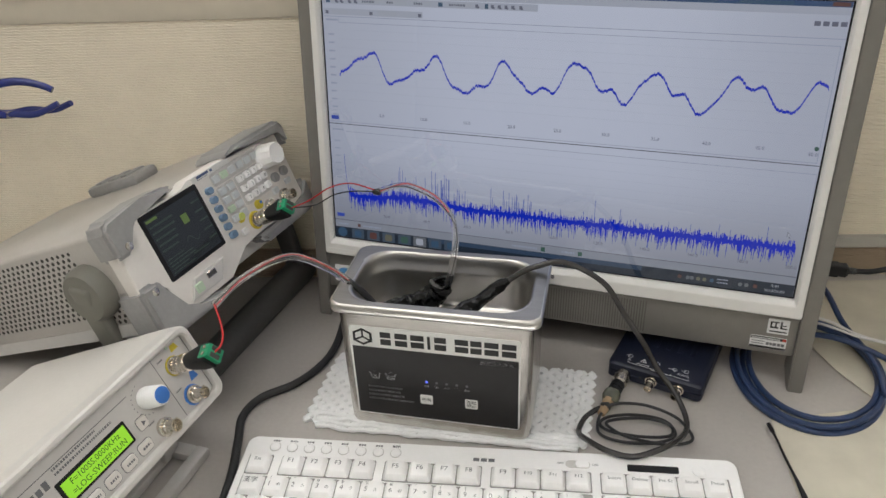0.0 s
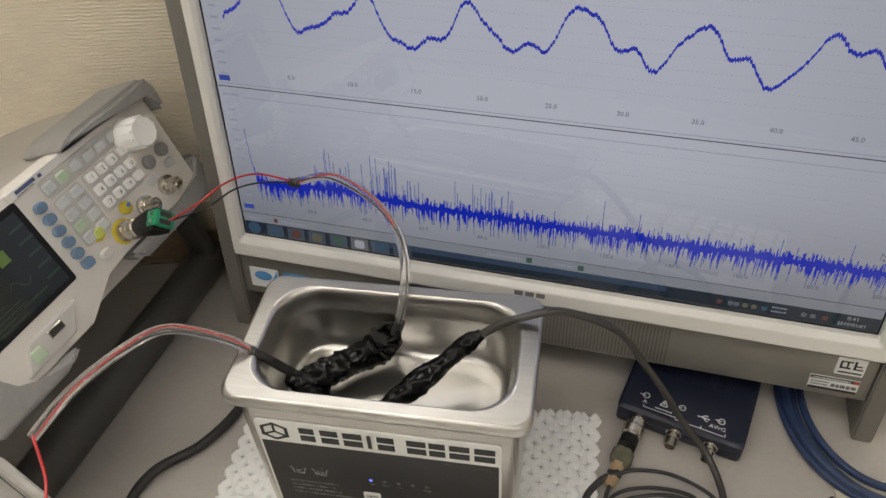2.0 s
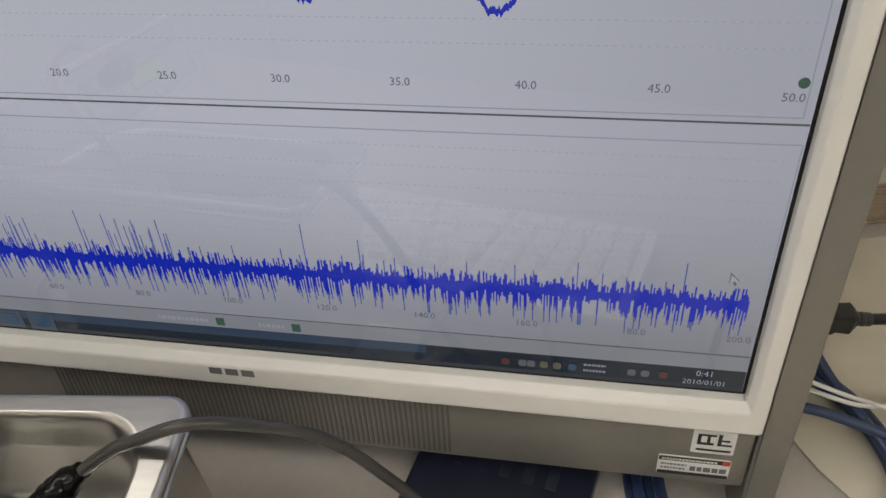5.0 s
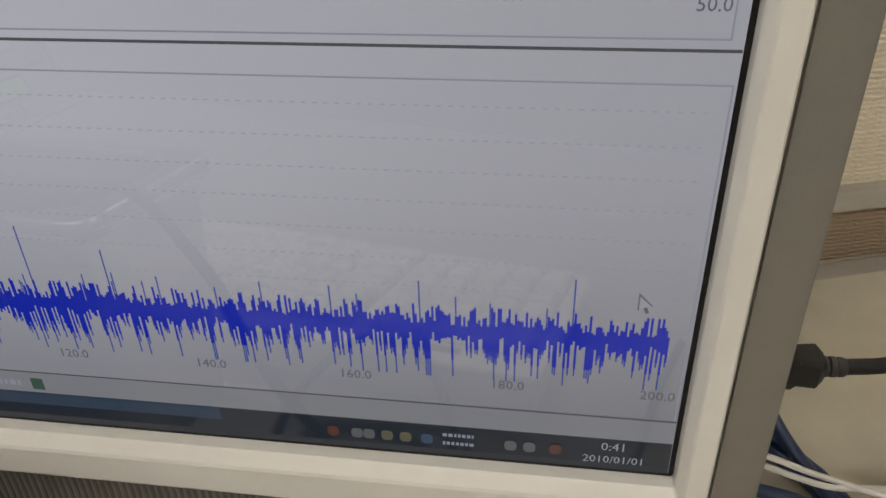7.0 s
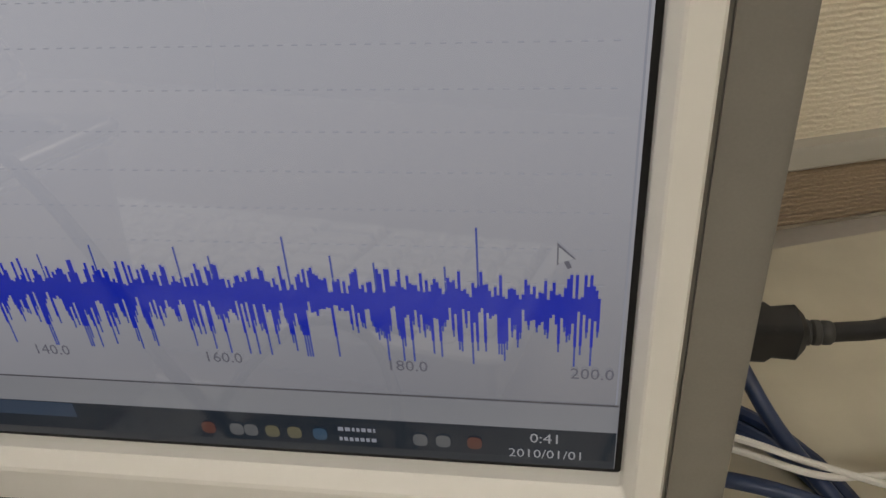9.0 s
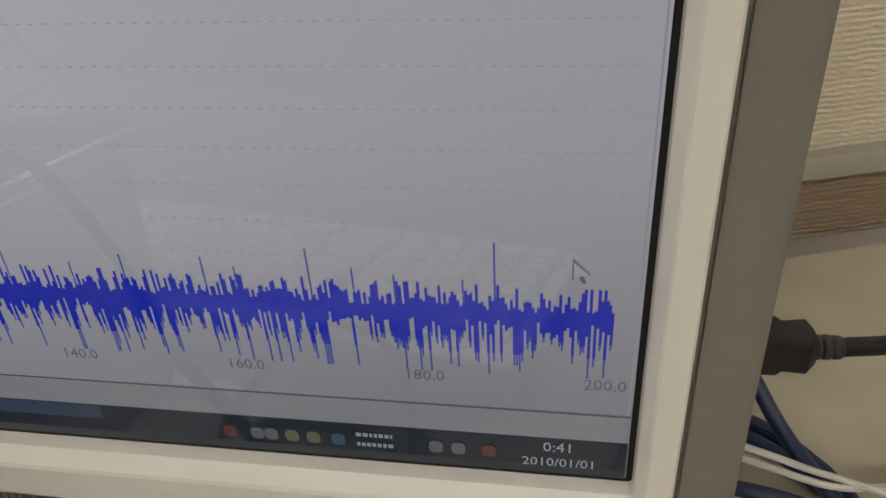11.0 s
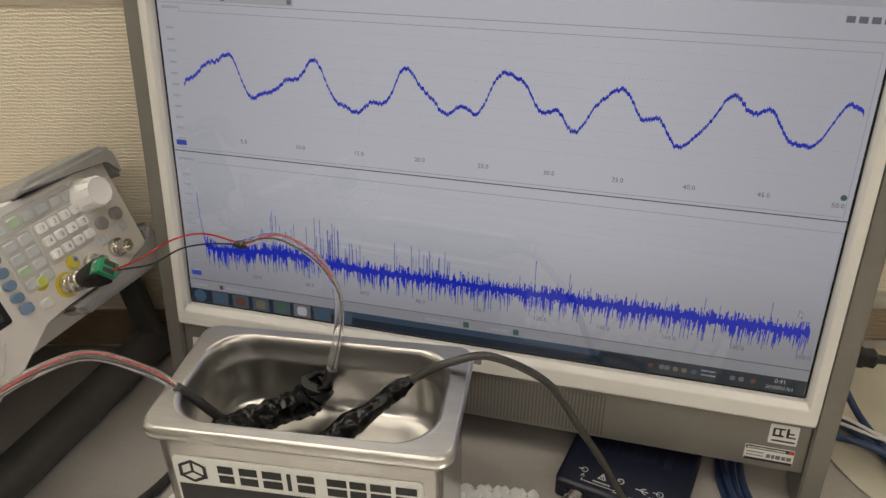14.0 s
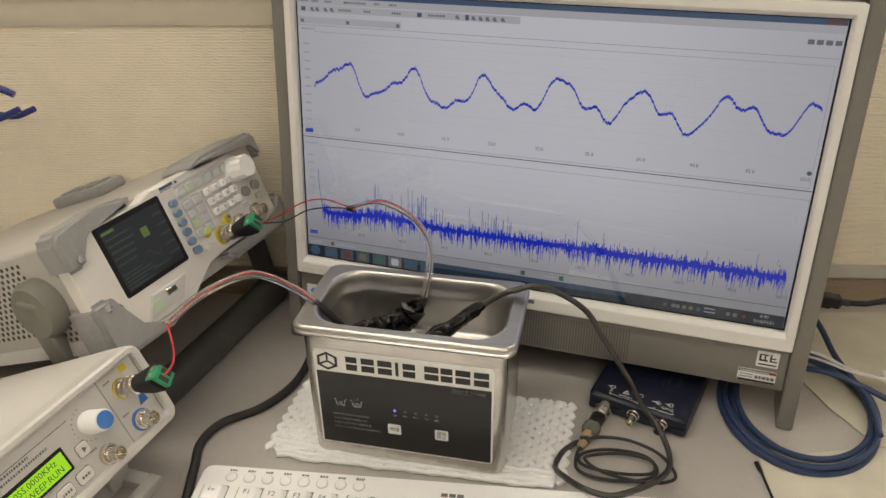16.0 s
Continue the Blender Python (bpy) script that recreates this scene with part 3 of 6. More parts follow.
    for i in range(n + 1):
        n_ = 50 * i / n
        w = 2 * math.pi * n_ / 7.9
        y = 0.1768 + 0.0125 * math.sin(w - 0.9) + 0.0042 * math.sin(2.13 * w + 0.7) + 0.0024 * math.sin(3.37 * w + 2.1) + 0.003 * math.sin(0.37 * w) + rng.uniform(-0.0011, 0.0011)
        pts.append((axis_u(n_), y))
    half = 0.0012
    for (xa, ya), (xb, yb) in zip(pts, pts[1:]):
        bm.faces.new([bm.verts.new(p) for p in ((xa, ya - half, z2), (xb, yb - half, z2), (xb, yb + half, z2), (xa, ya + half, z2))])
    part("time_trace", bm, LCD_TRACE, scr, "deep blue wave line")
    # the spectrum: a band of noise with spikes up and down
    bm = bmesh.new()
    soft = bmesh.new()
    n = 760
    last = 0.0
    for i in range(n):
        f = 200 * (i + 0.5) / n
        x = axis_f(f)
        mid = 0.0492 - 0.000004 * f + 0.004 * math.exp(-((f - 32) / 16) ** 2)
        if f < 5:
            mid += 0.050 * math.exp(-f / 0.8)
        if f < 8:
            last, prev = mid, last if i else mid
            strips(soft, [(x - 0.0005, x - 0.0001, mid, max(prev, mid) + 0.0004)], z1)
        if f < 1.2:
            continue
        up = 0.0012 + abs(rng.gauss(0, 0.0038))
        down = 0.0016 + abs(rng.gauss(0, 0.0075))
        strips(bm, [(x - 0.00030, x + 0.00030, mid - min(down, 0.0130) * 0.8, mid + min(up, 0.0075))], z2)
        if down > 0.0065:
            strips(soft, [(x - 0.00020, x + 0.00020, mid - min(down, 0.0165), mid)], z1)
        spike = 0.0
        if rng.random() < 0.055:
            spike = rng.uniform(0.006, 0.012)
        for c, wd, top in ((26, 4, 0.032), (36, 6, 0.026), (48, 5, 0.036), (57, 3, 0.022), (78, 7, 0.026), (88, 4, 0.024)):
            if abs(f - c) < wd and rng.random() < 0.30:
                spike = rng.uniform(0.3, 1.0) * top
        if spike:
            strips(soft, [(x - 0.0002, x + 0.0002, mid, mid + spike)], z1)
    for x, t in ((0.043, 0.024), (0.066, 0.018), (0.152, 0.014), (0.1915, 0.017)):
        strips(soft, [(x - 0.0002, x + 0.0002, 0.049, 0.049 + t)], z1)
    tagged(part("spectrum_trace", bm, LCD_TRACE, scr, "deep blue band of spectrum noise"), kind="stuff")
    tagged(part("spectrum_spike", soft, LCD_TRACE_SOFT, scr, "thin paler blue spectrum spikes"), kind="stuff")
    # pointer
    bm = bmesh.new()
    px, py = 0.2070, 0.0632
    for pts_, zz in (([(0, 0), (0, -0.0052), (0.0012, -0.0041), (0.0021, -0.0060), (0.0029, -0.0056), (0.0021, -0.0038), (0.0037, -0.0037)], z2),):
        bm.faces.new([bm.verts.new((px + x, py + y, zz)) for x, y in pts_])
    part("pointer_edge", bm, LCD_TEXT, scr)
    part("pointer", bmesh_tri([(px + 0.0003, py - 0.0008), (px + 0.0003, py - 0.0046), (px + 0.0032, py - 0.0035)], z3), LCD_WHITE, scr)
    # taskbar
    part("taskbar", strips(bmesh.new(), [(-0.2211, 0.2211, 0.0024, 0.0138)], z1), LCD_TASK, scr)
    part("task_sheen", strips(bmesh.new(), [(-0.12, 0.09, 0.0090, 0.0136)], z1 + 0.0001), glow("lcd_sheen", (0.06, 0.10, 0.17), 0.45), scr)
    part("start_button", lathe(bmesh.new(), [(0.0052, z1), (0.0052, z2)], 18, pose(-0.2136, 0.0080, 0)), LCD_BLUE, scr)
    for x, mm in ((-0.1963, LCD_BLUE), (-0.1792, LCD_RED), (-0.1623, LCD_YELLOW), (-0.1450, LCD_GREEN), (-0.1285, LCD_WHITE), (-0.1122, LCD_BLUE), (-0.0956, LCD_BLUE)):
        part("task_button", strips(bmesh.new(), [(x - 0.0068, x + 0.0068, 0.0027, 0.0132)], z2), LCD_TRAY if -0.14 < x < -0.12 else LCD_BUTTON, scr)
        part("task_icon", prism(bmesh.new(), rrect(x - 0.0038, x + 0.0038, 0.0044, 0.0114, 0.0016, 3), z2, z3), mm, scr)
    for x, mm in ((0.1244, LCD_RED), (0.1316, LCD_TRAY), (0.1352, LCD_TRAY), (0.1406, LCD_YELLOW), (0.1461, LCD_YELLOW), (0.1524, LCD_BLUE), (0.1766, LCD_TRAY), (0.1820, LCD_TRAY), (0.1893, LCD_RED)):
        part("tray_icon", prism(bmesh.new(), rrect(x - 0.0017, x + 0.0017, 0.0066, 0.0102, 0.0012, 3), z2, z3), mm, scr)
    bm = bmesh.new()
    bars(rng, 0.157, 0.166, 0.0104, 0.0012, z2, bm)
    bars(rng, 0.157, 0.166, 0.0072, 0.0012, z2, bm)
    part("tray_text", bm, LCD_FAINT, scr)
    text("clock_text", "0:41", 0.0042, LCD_WHITE, scr, 0.2055, 0.0109, z2)
    text("clock_text", "2010/01/01", 0.0038, LCD_WHITE, scr, 0.2057, 0.0060, z2)


computer()


# ---- the ultrasonic cleaner ----
CLEAN_M = pose(-0.1422, 0.5944, 0.0, 0, 0, 6.15) @ Matrix.Scale(1.011, 4)


def cleaner():
    cl = thing("ultrasonic_cleaner", CLEAN_M, "stainless steel ultrasonic cleaner with an open tank and black front label", "ultrasonic cleaner")
    W, D, H = 0.0860, 0.0475, 0.1345
    # outer shell
    bm = bmesh.new()
    rings = []
    for k, z in ((0.966, 0.0075), (0.972, 0.009), (0.978, 0.03), (0.985, 0.1255)):
        rings.append([(x, y, z) for x, y in rrect(-0.0815 * k, 0.0815 * k, -0.0455 * k, 0.0455 * k, 0.009, 5)])
    loft(bm, rings, True, False)
    part("housing", bm, STEEL, cl, "brushed steel housing")
    # rim and tank as one drawn sheet
    bm = bmesh.new()
    prof = [(0.0034, -0.0092, 0.009), (0.0006, -0.0090, 0.010), (-0.0002, -0.0082, 0.010), (-0.0004, -0.0066, 0.010), (0.0004, -0.0056, 0.010), (0.0004, -0.0050, 0.010), (-0.0006, -0.0040, 0.010), (-0.0006, -0.0022, 0.010), (0.0002, -0.0008, 0.010), (0.0014, 0.0, 0.010), (0.0018, 0.0, 0.010), (0.0094, 0.0001, 0.0240), (0.0097, 0.0001, 0.0245), (0.0104, -0.0002, 0.0250), (0.0114, -0.0012, 0.0258), (0.0119, -0.0028, 0.0260),
            (0.0126, -0.0060, 0.0260), (0.0130, -0.0120, 0.0260), (0.0146, -0.0145, 0.0250), (0.0152, -0.0180, 0.0250), (0.0164, -0.0400, 0.024), (0.0174, -0.0450, 0.023), (0.0198, -0.0478, 0.021), (0.0232, -0.0490, 0.018), (0.036, -0.0492, 0.008)]
    rings = []
    for off, dz, r in prof:
        oy = off if off < 0.002 else 0.002 + (off - 0.002) * 0.72
        rings.append([(x, y, H + dz) for x, y in rrect(-W + off, W - off, -D + oy, D - oy, r, 8)])
    loft(bm, rings, False, True)
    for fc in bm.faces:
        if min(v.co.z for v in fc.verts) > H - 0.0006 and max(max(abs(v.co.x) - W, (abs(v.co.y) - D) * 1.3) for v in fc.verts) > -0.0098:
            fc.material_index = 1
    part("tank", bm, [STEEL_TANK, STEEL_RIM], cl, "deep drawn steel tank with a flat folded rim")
    for x in (-0.065, 0.065):
        for y in (-0.034, 0.034):
            part("foot", lathe(bmesh.new(), [(0.007, 0.0042), (0.008, 0.006), (0.008, 0.0085)], 14, pose(x, y, 0)), BLACK, cl)
    # front label
    lm = pose(0.0002, -0.0456, 0.0670, 90, 0, 0)
    lab = part("front_label", prism(bmesh.new(), rrect(-0.0706, 0.0706, -0.0472, 0.0465, 0.003, 4), -0.0006, 0.0004), LABEL_SILVER, cl, "silver-edged control label", m=lm)
    z = 0.0006
    part("label_field", strips(bmesh.new(), [(-0.0692, 0.0692, -0.0458, 0.0258)], z), LABEL_BLACK, lab, "black control field")
    part("label_line", strips(bmesh.new(), [(-0.0692, 0.0692, 0.0258, 0.0263)], z), INK_BLACK, lab)
    # block shapes in place of the name
    slots = ((-0.0446, -0.0356), (-0.0322, -0.0218), (-0.0190, -0.0078), (-0.0050, -0.0026), (0.0008, 0.0106), (0.0176, 0.0286), (0.0302, 0.0394), (0.0416, 0.0530), (0.0556, 0.0672))
    for i, (xa, xb) in enumerate(slots):
        y0, y1 = 0.0296, 0.0426
        rc = [(xa, xb, y0, y0 + 0.0058), (xa, xb, y1 - 0.0056, y1)] if xb - xa > 0.004 else [(xa, xb, y0, y1)]
        bm = bmesh.new()
        for k, q in enumerate(rc):
            strips(bm, [q], z + 0.00004 * k)
        part("name_block", bm, INK_BLACK, lab)
    bm = bmesh.new()
    cx, cy, r = -0.0596, 0.0362, 0.0094
    hexa = [(cx + r * math.cos(radians(30 + 60 * k)), cy + r * 0.92 * math.sin(radians(30 + 60 * k))) for k in range(6)]
    for k in range(6):
        a, b = hexa[k], hexa[(k + 1) % 6]
        q = 0.74
        bm.faces.new([bm.verts.new(p) for p in ((*a, z), (*b, z), (cx + (b[0] - cx) * q, cy + (b[1] - cy) * q, z), (cx + (a[0] - cx) * q, cy + (a[1] - cy) * q, z))])
    for k in (1, 3, 5):
        a = Vector((*hexa[k], z + 0.0001))
        c = Vector((cx, cy, z + 0.0001))
        nrm = Vector((-(a - c).y, (a - c).x, 0)).normalized() * 0.0008
        bm.faces.new([bm.verts.new(p) for p in (c - nrm, a - nrm, a + nrm, c + nrm)])
    part("emblem", bm, INK_BLACK, lab, "black hexagon emblem")
    text("print_line", "超音波洗浄機", 0.0046, INK_WHITE, lab, 0.0515, 0.0212, z)
    rng = random.Random(9)
    bm = bmesh.new()
    for k in range(4):
        bars(rng, -0.0590, -0.0590 + (0.030, 0.028, 0.031, 0.039)[k], -0.0158 - 0.0044 * k, 0.0021, z, bm, 0.25)
    part("print_line", bm, INK_GREY, lab)
    # two tank pictograms
    bm = bmesh.new()
    for x in (-0.0520, -0.0385):
        for a, b in (((-0.0052, 0.0098), (-0.0040, 0.0098)), ((-0.0040, 0.0098), (-0.0030, 0.0040)), ((-0.0030, 0.0040), (0.0030, 0.0040)), ((0.0030, 0.0040), (0.0040, 0.0098)), ((0.0040, 0.0098), (0.0052, 0.0098))):
            line_strip(bm, (x + a[0], a[1] - 0.0105), (x + b[0], b[1] - 0.0105), 0.0004, z)
        if x < -0.045:
            line_strip(bm, (x - 0.0018, -0.0060), (x + 0.0018, -0.0023), 0.0003, z)
            line_strip(bm, (x - 0.0018, -0.0023), (x + 0.0018, -0.0060), 0.0003, z)
        else:
            for k in range(3):
                line_strip(bm, (x - 0.0026, -0.0053 + k * 0.0012), (x + 0.0026, -0.0053 + k * 0.0012), 0.0003, z)
    part("pictogram", bm, INK_WHITE, lab)
    text("print_line", "NO", 0.0030, INK_WHITE, lab, -0.0520, 0.0010, z)
    text("print_line", "OK", 0.0030, INK_WHITE, lab, -0.0385, 0.0010, z)
    for k, word in enumerate(("3分", "8分", "10分", "15分", "30分")):
        x = -0.0075 + 0.0085 * k
        part("indicator", lathe(bmesh.new(), [(0.0012, z), (0.0012, z + 0.0002)], 12, pose(x, -0.0050, 0)), LED_BLUE if k == 0 else PRINT_GREY, lab)
        text("print_line", word, 0.0026, INK_WHITE, lab, x, -0.0098, z)
    for x, y, words in ((-0.0085, -0.0243, ("時間",)), (0.0300, -0.0240, ("開始", "停止"))):
        key = part("touch_key", prism(bmesh.new(), rrect(x - 0.0054, x + 0.0054, y - 0.0050, y + 0.0050, 0.0012, 3), z, z + 0.0002), LABEL_SILVER, lab, "white touch key")
        for k, w in enumerate(words):
            text("key_text", w, 0.0040, INK_BLACK, key, x, y + (0.002 - 0.004 * k if len(words) > 1 else 0), z + 0.0004)
    return cl


def line_strip(bm, a, b, half, z):
    a, b = Vector((*a, z)), Vector((*b, z))
    d = (b - a).normalized() * half
    n = Vector((-d.y, d.x, 0))
    bm.faces.new([bm.verts.new(p) for p in (a - n, b - n, b + n, a + n)])


cleaner()


# ---- the function generator with the tilting handle ----
RIG_M = frame_of((-0.3629, 0.5299, 0.1433), (0.1009, 0.9949, -0.0071), (-0.3671, 0.0439, 0.9291))


def bnc(parent, x, y, z=0.0, ring=None, length=0.013, wide=0.0090):
    """A panel coaxial socket: flange, threaded neck, two lugs and a dark mouth."""
    m = pose(x, y, z)
    if ring is not None:
        part("ring", lathe(bmesh.new(), [(wide, 0.0), (wide, 0.0008), (wide - 0.0008, 0.0010)], 24, m), ring, parent)
    s = part("coaxial_socket", lathe(bmesh.new(), [(0.0072, 0.0), (0.0072, 0.003), (0.0056, 0.0034), (0.0056, 0.0062), (0.0049, 0.0066), (0.0049, length), (0.0042, length), (0.0040, length - 0.006)], 20, m), CHROME, parent, "nickel coaxial socket")
    bm = bmesh.new()
    for a in (0.4, 0.4 + math.pi):
        lathe(bm, [(0.0011, 0.0045), (0.0011, 0.0062)], 8, m @ Matrix.Rotation(a, 4, "Z") @ pose(0, 0, length - 0.004) @ Matrix.Rotation(math.pi / 2, 4, "Y"))
    part("lug", bm, CHROME, s)
    part("pin", lathe(bmesh.new(), [(0.0009, length - 0.006), (0.0009, length - 0.002)], 8, m), CHROME, s)
    return s


def key(parent, x, y, w, h, mat, rise=0.0032, name="button", r=0.0014, rot=0.0):
    return part(name, prism(bmesh.new(), rrect(-w / 2, w / 2, -h / 2, h / 2, min(r, w / 2.1, h / 2.1), 3), -0.0005, rise, 0.0008), mat, parent, m=pose(x, y, 0, 0, 0, rot))


def adapter(name, m, label, wire=None):
    """A coaxial plug with a black body and a green two-screw terminal, along local z."""
    a = thing(name, m, label, "terminal adapter", "terminal adapters")
    part("collar", lathe(bmesh.new(), [(0.0058, 0.004), (0.0070, 0.0045), (0.0072, 0.008), (0.0066, 0.0085), (0.0072, 0.009), (0.0072, 0.0135), (0.0060, 0.0145)], 22), CHROME, a, "knurled nickel collar")
    bm = bmesh.new()
    loft(bm, [[(x, y, z) for x, y in rrect(-w, w, -h, h, r, 4)] for w, h, r, z in ((0.0056, 0.0056, 0.0055, 0.0140), (0.0062, 0.0066, 0.005, 0.017), (0.0068, 0.0076, 0.002, 0.030), (0.0068, 0.0076, 0.0015, 0.0395), (0.0062, 0.0070, 0.0012, 0.0402))])
    part("plug_body", bm, BLACK, a, "black moulded plug body")
    t = part("terminal", boxed(-0.0060, 0.0075, -0.0052, 0.0052, 0.0340, 0.0448, 0.0006), GREEN_TERM, a, "green screw terminal")
    for y in (-0.0026, 0.0026):
        part("slot", strips(bmesh.new(), [(-0.0032, 0.0052, y - 0.0018, y + 0.0018)], 0.0450), HOLE, t)
        part("screw", lathe(bmesh.new(), [(0.0016, 0.0), (0.0016, 0.0006)], 10, Matrix.Translation((0.0076, y, 0.0395)) @ Matrix.Rotation(math.pi / 2, 4, "Y")), CHROME, t)
    return a


def bumper_corner(parent, sx, pts, z0, z1, name="bumper"):
    """A chunky rubber corner guard: an outline with eased edges."""
    bm = bmesh.new()
    prism(bm, pts, z0, z1)
    bmesh.ops.bevel(bm, geom=bm.edges[:], offset=0.004, segments=3, affect="EDGES", clamp_overlap=True)
    return part(name, bm, BUMPER, parent, "grey rubber corner guard")


def generator():
    g = thing("function_generator", RIG_M, "beige function generator with grey bumpers, tilted up on its dark handle", "function generator")
    rng = random.Random(2)
    mm = 0.001
    # body tapering slightly to the back
    bm = bmesh.new()
    loft(bm, [[(x, y, z) for x, y in rrect(x0, x1, y0, y1, 0.004, 3)] for x0, x1, y0, y1, z in ((-0.034, 0.192, -0.030, 0.058, -0.300), (-0.036, 0.194, -0.032, 0.060, -0.29), (-0.036, 0.194, -0.032, 0.062, -0.012))])
    part("body", bm, BEIGE, g, "beige painted sheet metal case")
    part("side_band", boxed(-0.0366, -0.0358, -0.032, -0.020, -0.29, -0.015), PANEL_SHADE, g)
    # perforated left side
    bm = bmesh.new()
    for i in range(24):
        for j in range(13):
            z = -0.058 - i * 0.0078 - (0.0039 if j % 2 else 0)
            y = 0.052 - j * 0.0050
            if i < 5 and (y - 0.016) ** 2 + (z + 0.050) ** 2 < 0.027 ** 2 or z < -0.27:
                continue
            lathe(bm, [(0.0018, 0), (0.0018, 0.0003)], 8, Matrix.Translation((-0.0361, y, z)) @ Matrix.Rotation(-math.pi / 2, 4, "Y"))
    for i in range(5):
        for j in range(4):
            lathe(bm, [(0.0018, 0), (0.0018, 0.0003)], 8, Matrix.Translation((-0.0361, -0.002 - j * 0.005, -0.019 - i * 0.0075 - 0.0037 * (j % 2))) @ Matrix.Rotation(-math.pi / 2, 4, "Y"))
    tagged(part("vent_field", bm, HOLE, g, "rows of round ventilation holes"), kind="stuff")
    # front panel
    out = [(-0.037, -0.031), (0.000, -0.0345), (0.058, -0.0345), (0.070, -0.028), (0.088, -0.0185), (0.108, -0.0165), (0.186, -0.0165), (0.193, -0.010), (0.193, 0.058), (0.186, 0.0615), (0.122, 0.0615), (0.112, 0.0640), (0.062, 0.0640), (0.050, 0.0600), (-0.037, 0.0600)]
    bm = bmesh.new()
    prism(bm, out, -0.014, 0.0, 0.0016)
    panel = part("front_panel", bm, PANEL, g, "pale grey moulded front panel")
    bm = bmesh.new()
    prism(bm, rrect(-0.004, 0.0685, -0.004, 0.0575, 0.002, 3), -0.001, 0.0008, 0.0006)
    part("screen_surround", bm, BLACK, panel)
    disp = part("display", strips(bmesh.new(), [(0.0, 0.0640, 0.0, 0.0530)], 0.0010), LCD_DIM, g, "dark colour display with green marks")
    for q in ((0.036, 0.0435, 0.032, 0.0405), (0.001, 0.014, 0.0495, 0.0518)):
        part("display_field", strips(bmesh.new(), [q], 0.0012), LCD_DIM_GREEN, disp)
    bm = bmesh.new()
    for k in range(5):
        bars(rng, 0.002, rng.uniform(0.014, 0.030), 0.045 - 0.0056 * k, 0.0018, 0.0012, bm)
        bars(rng, 0.053, 0.0640, 0.0445 - 0.0088 * k, 0.0016, 0.0012, bm)
        bars(rng, 0.002, rng.uniform(0.022, 0.040), 0.014 - 0.0030 * k, 0.0011, 0.0012, bm)
    bars(rng, 0.030, 0.050, 0.006, 0.0014, 0.0012, bm)
    part("display_text", bm, LCD_DIM_TEXT, disp)
    bm = bmesh.new()
    for i in range(24):
        a, b = i / 24, (i + 1) / 24
        line_strip(bm, (0.030 + 0.016 * a, 0.018 + 0.0035 * math.sin(2 * math.pi * a)), (0.030 + 0.016 * b, 0.018 + 0.0035 * math.sin(2 * math.pi * b)), 0.0003, 0.0012)
    part("display_curve", bm, LCD_DIM_TEXT, disp)
    part("maker_plate", prism(bmesh.new(), rrect(0.066, 0.118, 0.0572, 0.0630, 0.001, 2), -0.001, 0.0010, 0.0004), WHITE, panel)
    bm = strips(bmesh.new(), [(0.072, 0.088, 0.0594, 0.0618), (0.0905, 0.0935, 0.0590, 0.0612)], 0.0013)
    part("maker_mark", bm, INK_BLUE, panel, "small blue maker's mark")
    bm = bars(rng, 0.072, 0.086, 0.0583, 0.0008, 0.0013, bmesh.new())
    part("maker_print", bm, PRINT_GREY, panel)
    # keypad grounds
    part("key_ground", prism(bmesh.new(), rrect(0.0868, 0.1555, 0.0440, 0.0572, 0.003, 4), -0.001, 0.0007, 0.0004), PANEL_SHADE, panel)
    part("key_ground", prism(bmesh.new(), rrect(0.0868, 0.1115, 0.0050, 0.0428, 0.003, 4), -0.001, 0.0007, 0.0004), PANEL_SHADE, panel)
    part("key_ground", prism(bmesh.new(), rrect(0.1130, 0.1535, 0.0125, 0.0430, 0.003, 4), -0.001, 0.0006, 0.0004), PANEL_SHADE, panel)
    for k in range(5):
        key(g, 0.0785, 0.0448 - 0.0092 * k, 0.0084, 0.0068, KEY_BLUE, 0.0042, r=0.0033)
        line_strip_part(panel, (0.0685, 0.0448 - 0.0092 * k), (0.0740, 0.0448 - 0.0092 * k))
    key(g, 0.0800, -0.0012, 0.0084, 0.0066, KEY_BLUE, 0.0042, r=0.002)
    key(g, 0.0945, -0.0057, 0.0090, 0.0062, WHITE, 0.0040, r=0.0026)
    part("ring", lathe(bmesh.new(), [(0.0062, 0), (0.0062, 0.0004)], 20, pose(0.0990, 0.0084, 0)), YELLOW, panel)
    key(g, 0.0990, 0.0084, 0.0080, 0.0066, KEY_YELLOW, 0.0036, r=0.003)
    for k in range(6):
        key(g, 0.0925 + 0.0117 * k, 0.0506, 0.0088, 0.0070, KEY_GREEN if k == 1 else KEY_GREY, 0.0026)
    for j in range(4):
        for i in range(2):
            key(g, 0.0932 + 0.0122 * i, 0.0378 - 0.0092 * j, 0.0092, 0.0066, KEY_GREEN if (i, j) == (0, 2) else KEY_GREY, 0.0026)
    digits = "123-4560789."
    for j in range(3):
        for i in range(4):
            x, y = 0.1196 + 0.0103 * i, 0.0390 - 0.0100 * j
            key(g, x, y, 0.0074, 0.0064, KEY_WHITE, 0.0040, name="number_key", r=0.0012)
            text("key_number", digits[j * 4 + i], 0.0046, PRINT_GREY, g, x, y, 0.0043)
    knob = part("knob", lathe(bmesh.new(), [(0.0124, 0.0), (0.0124, 0.003), (0.0112, 0.0045), (0.0108, 0.0175), (0.0098, 0.0190), (0.0088, 0.0186), (0.0040, 0.0183)], 32, pose(0.1630, 0.0440, 0)), KEY_WHITE, g, "ribbed white rotary knob")
    bm = bmesh.new()
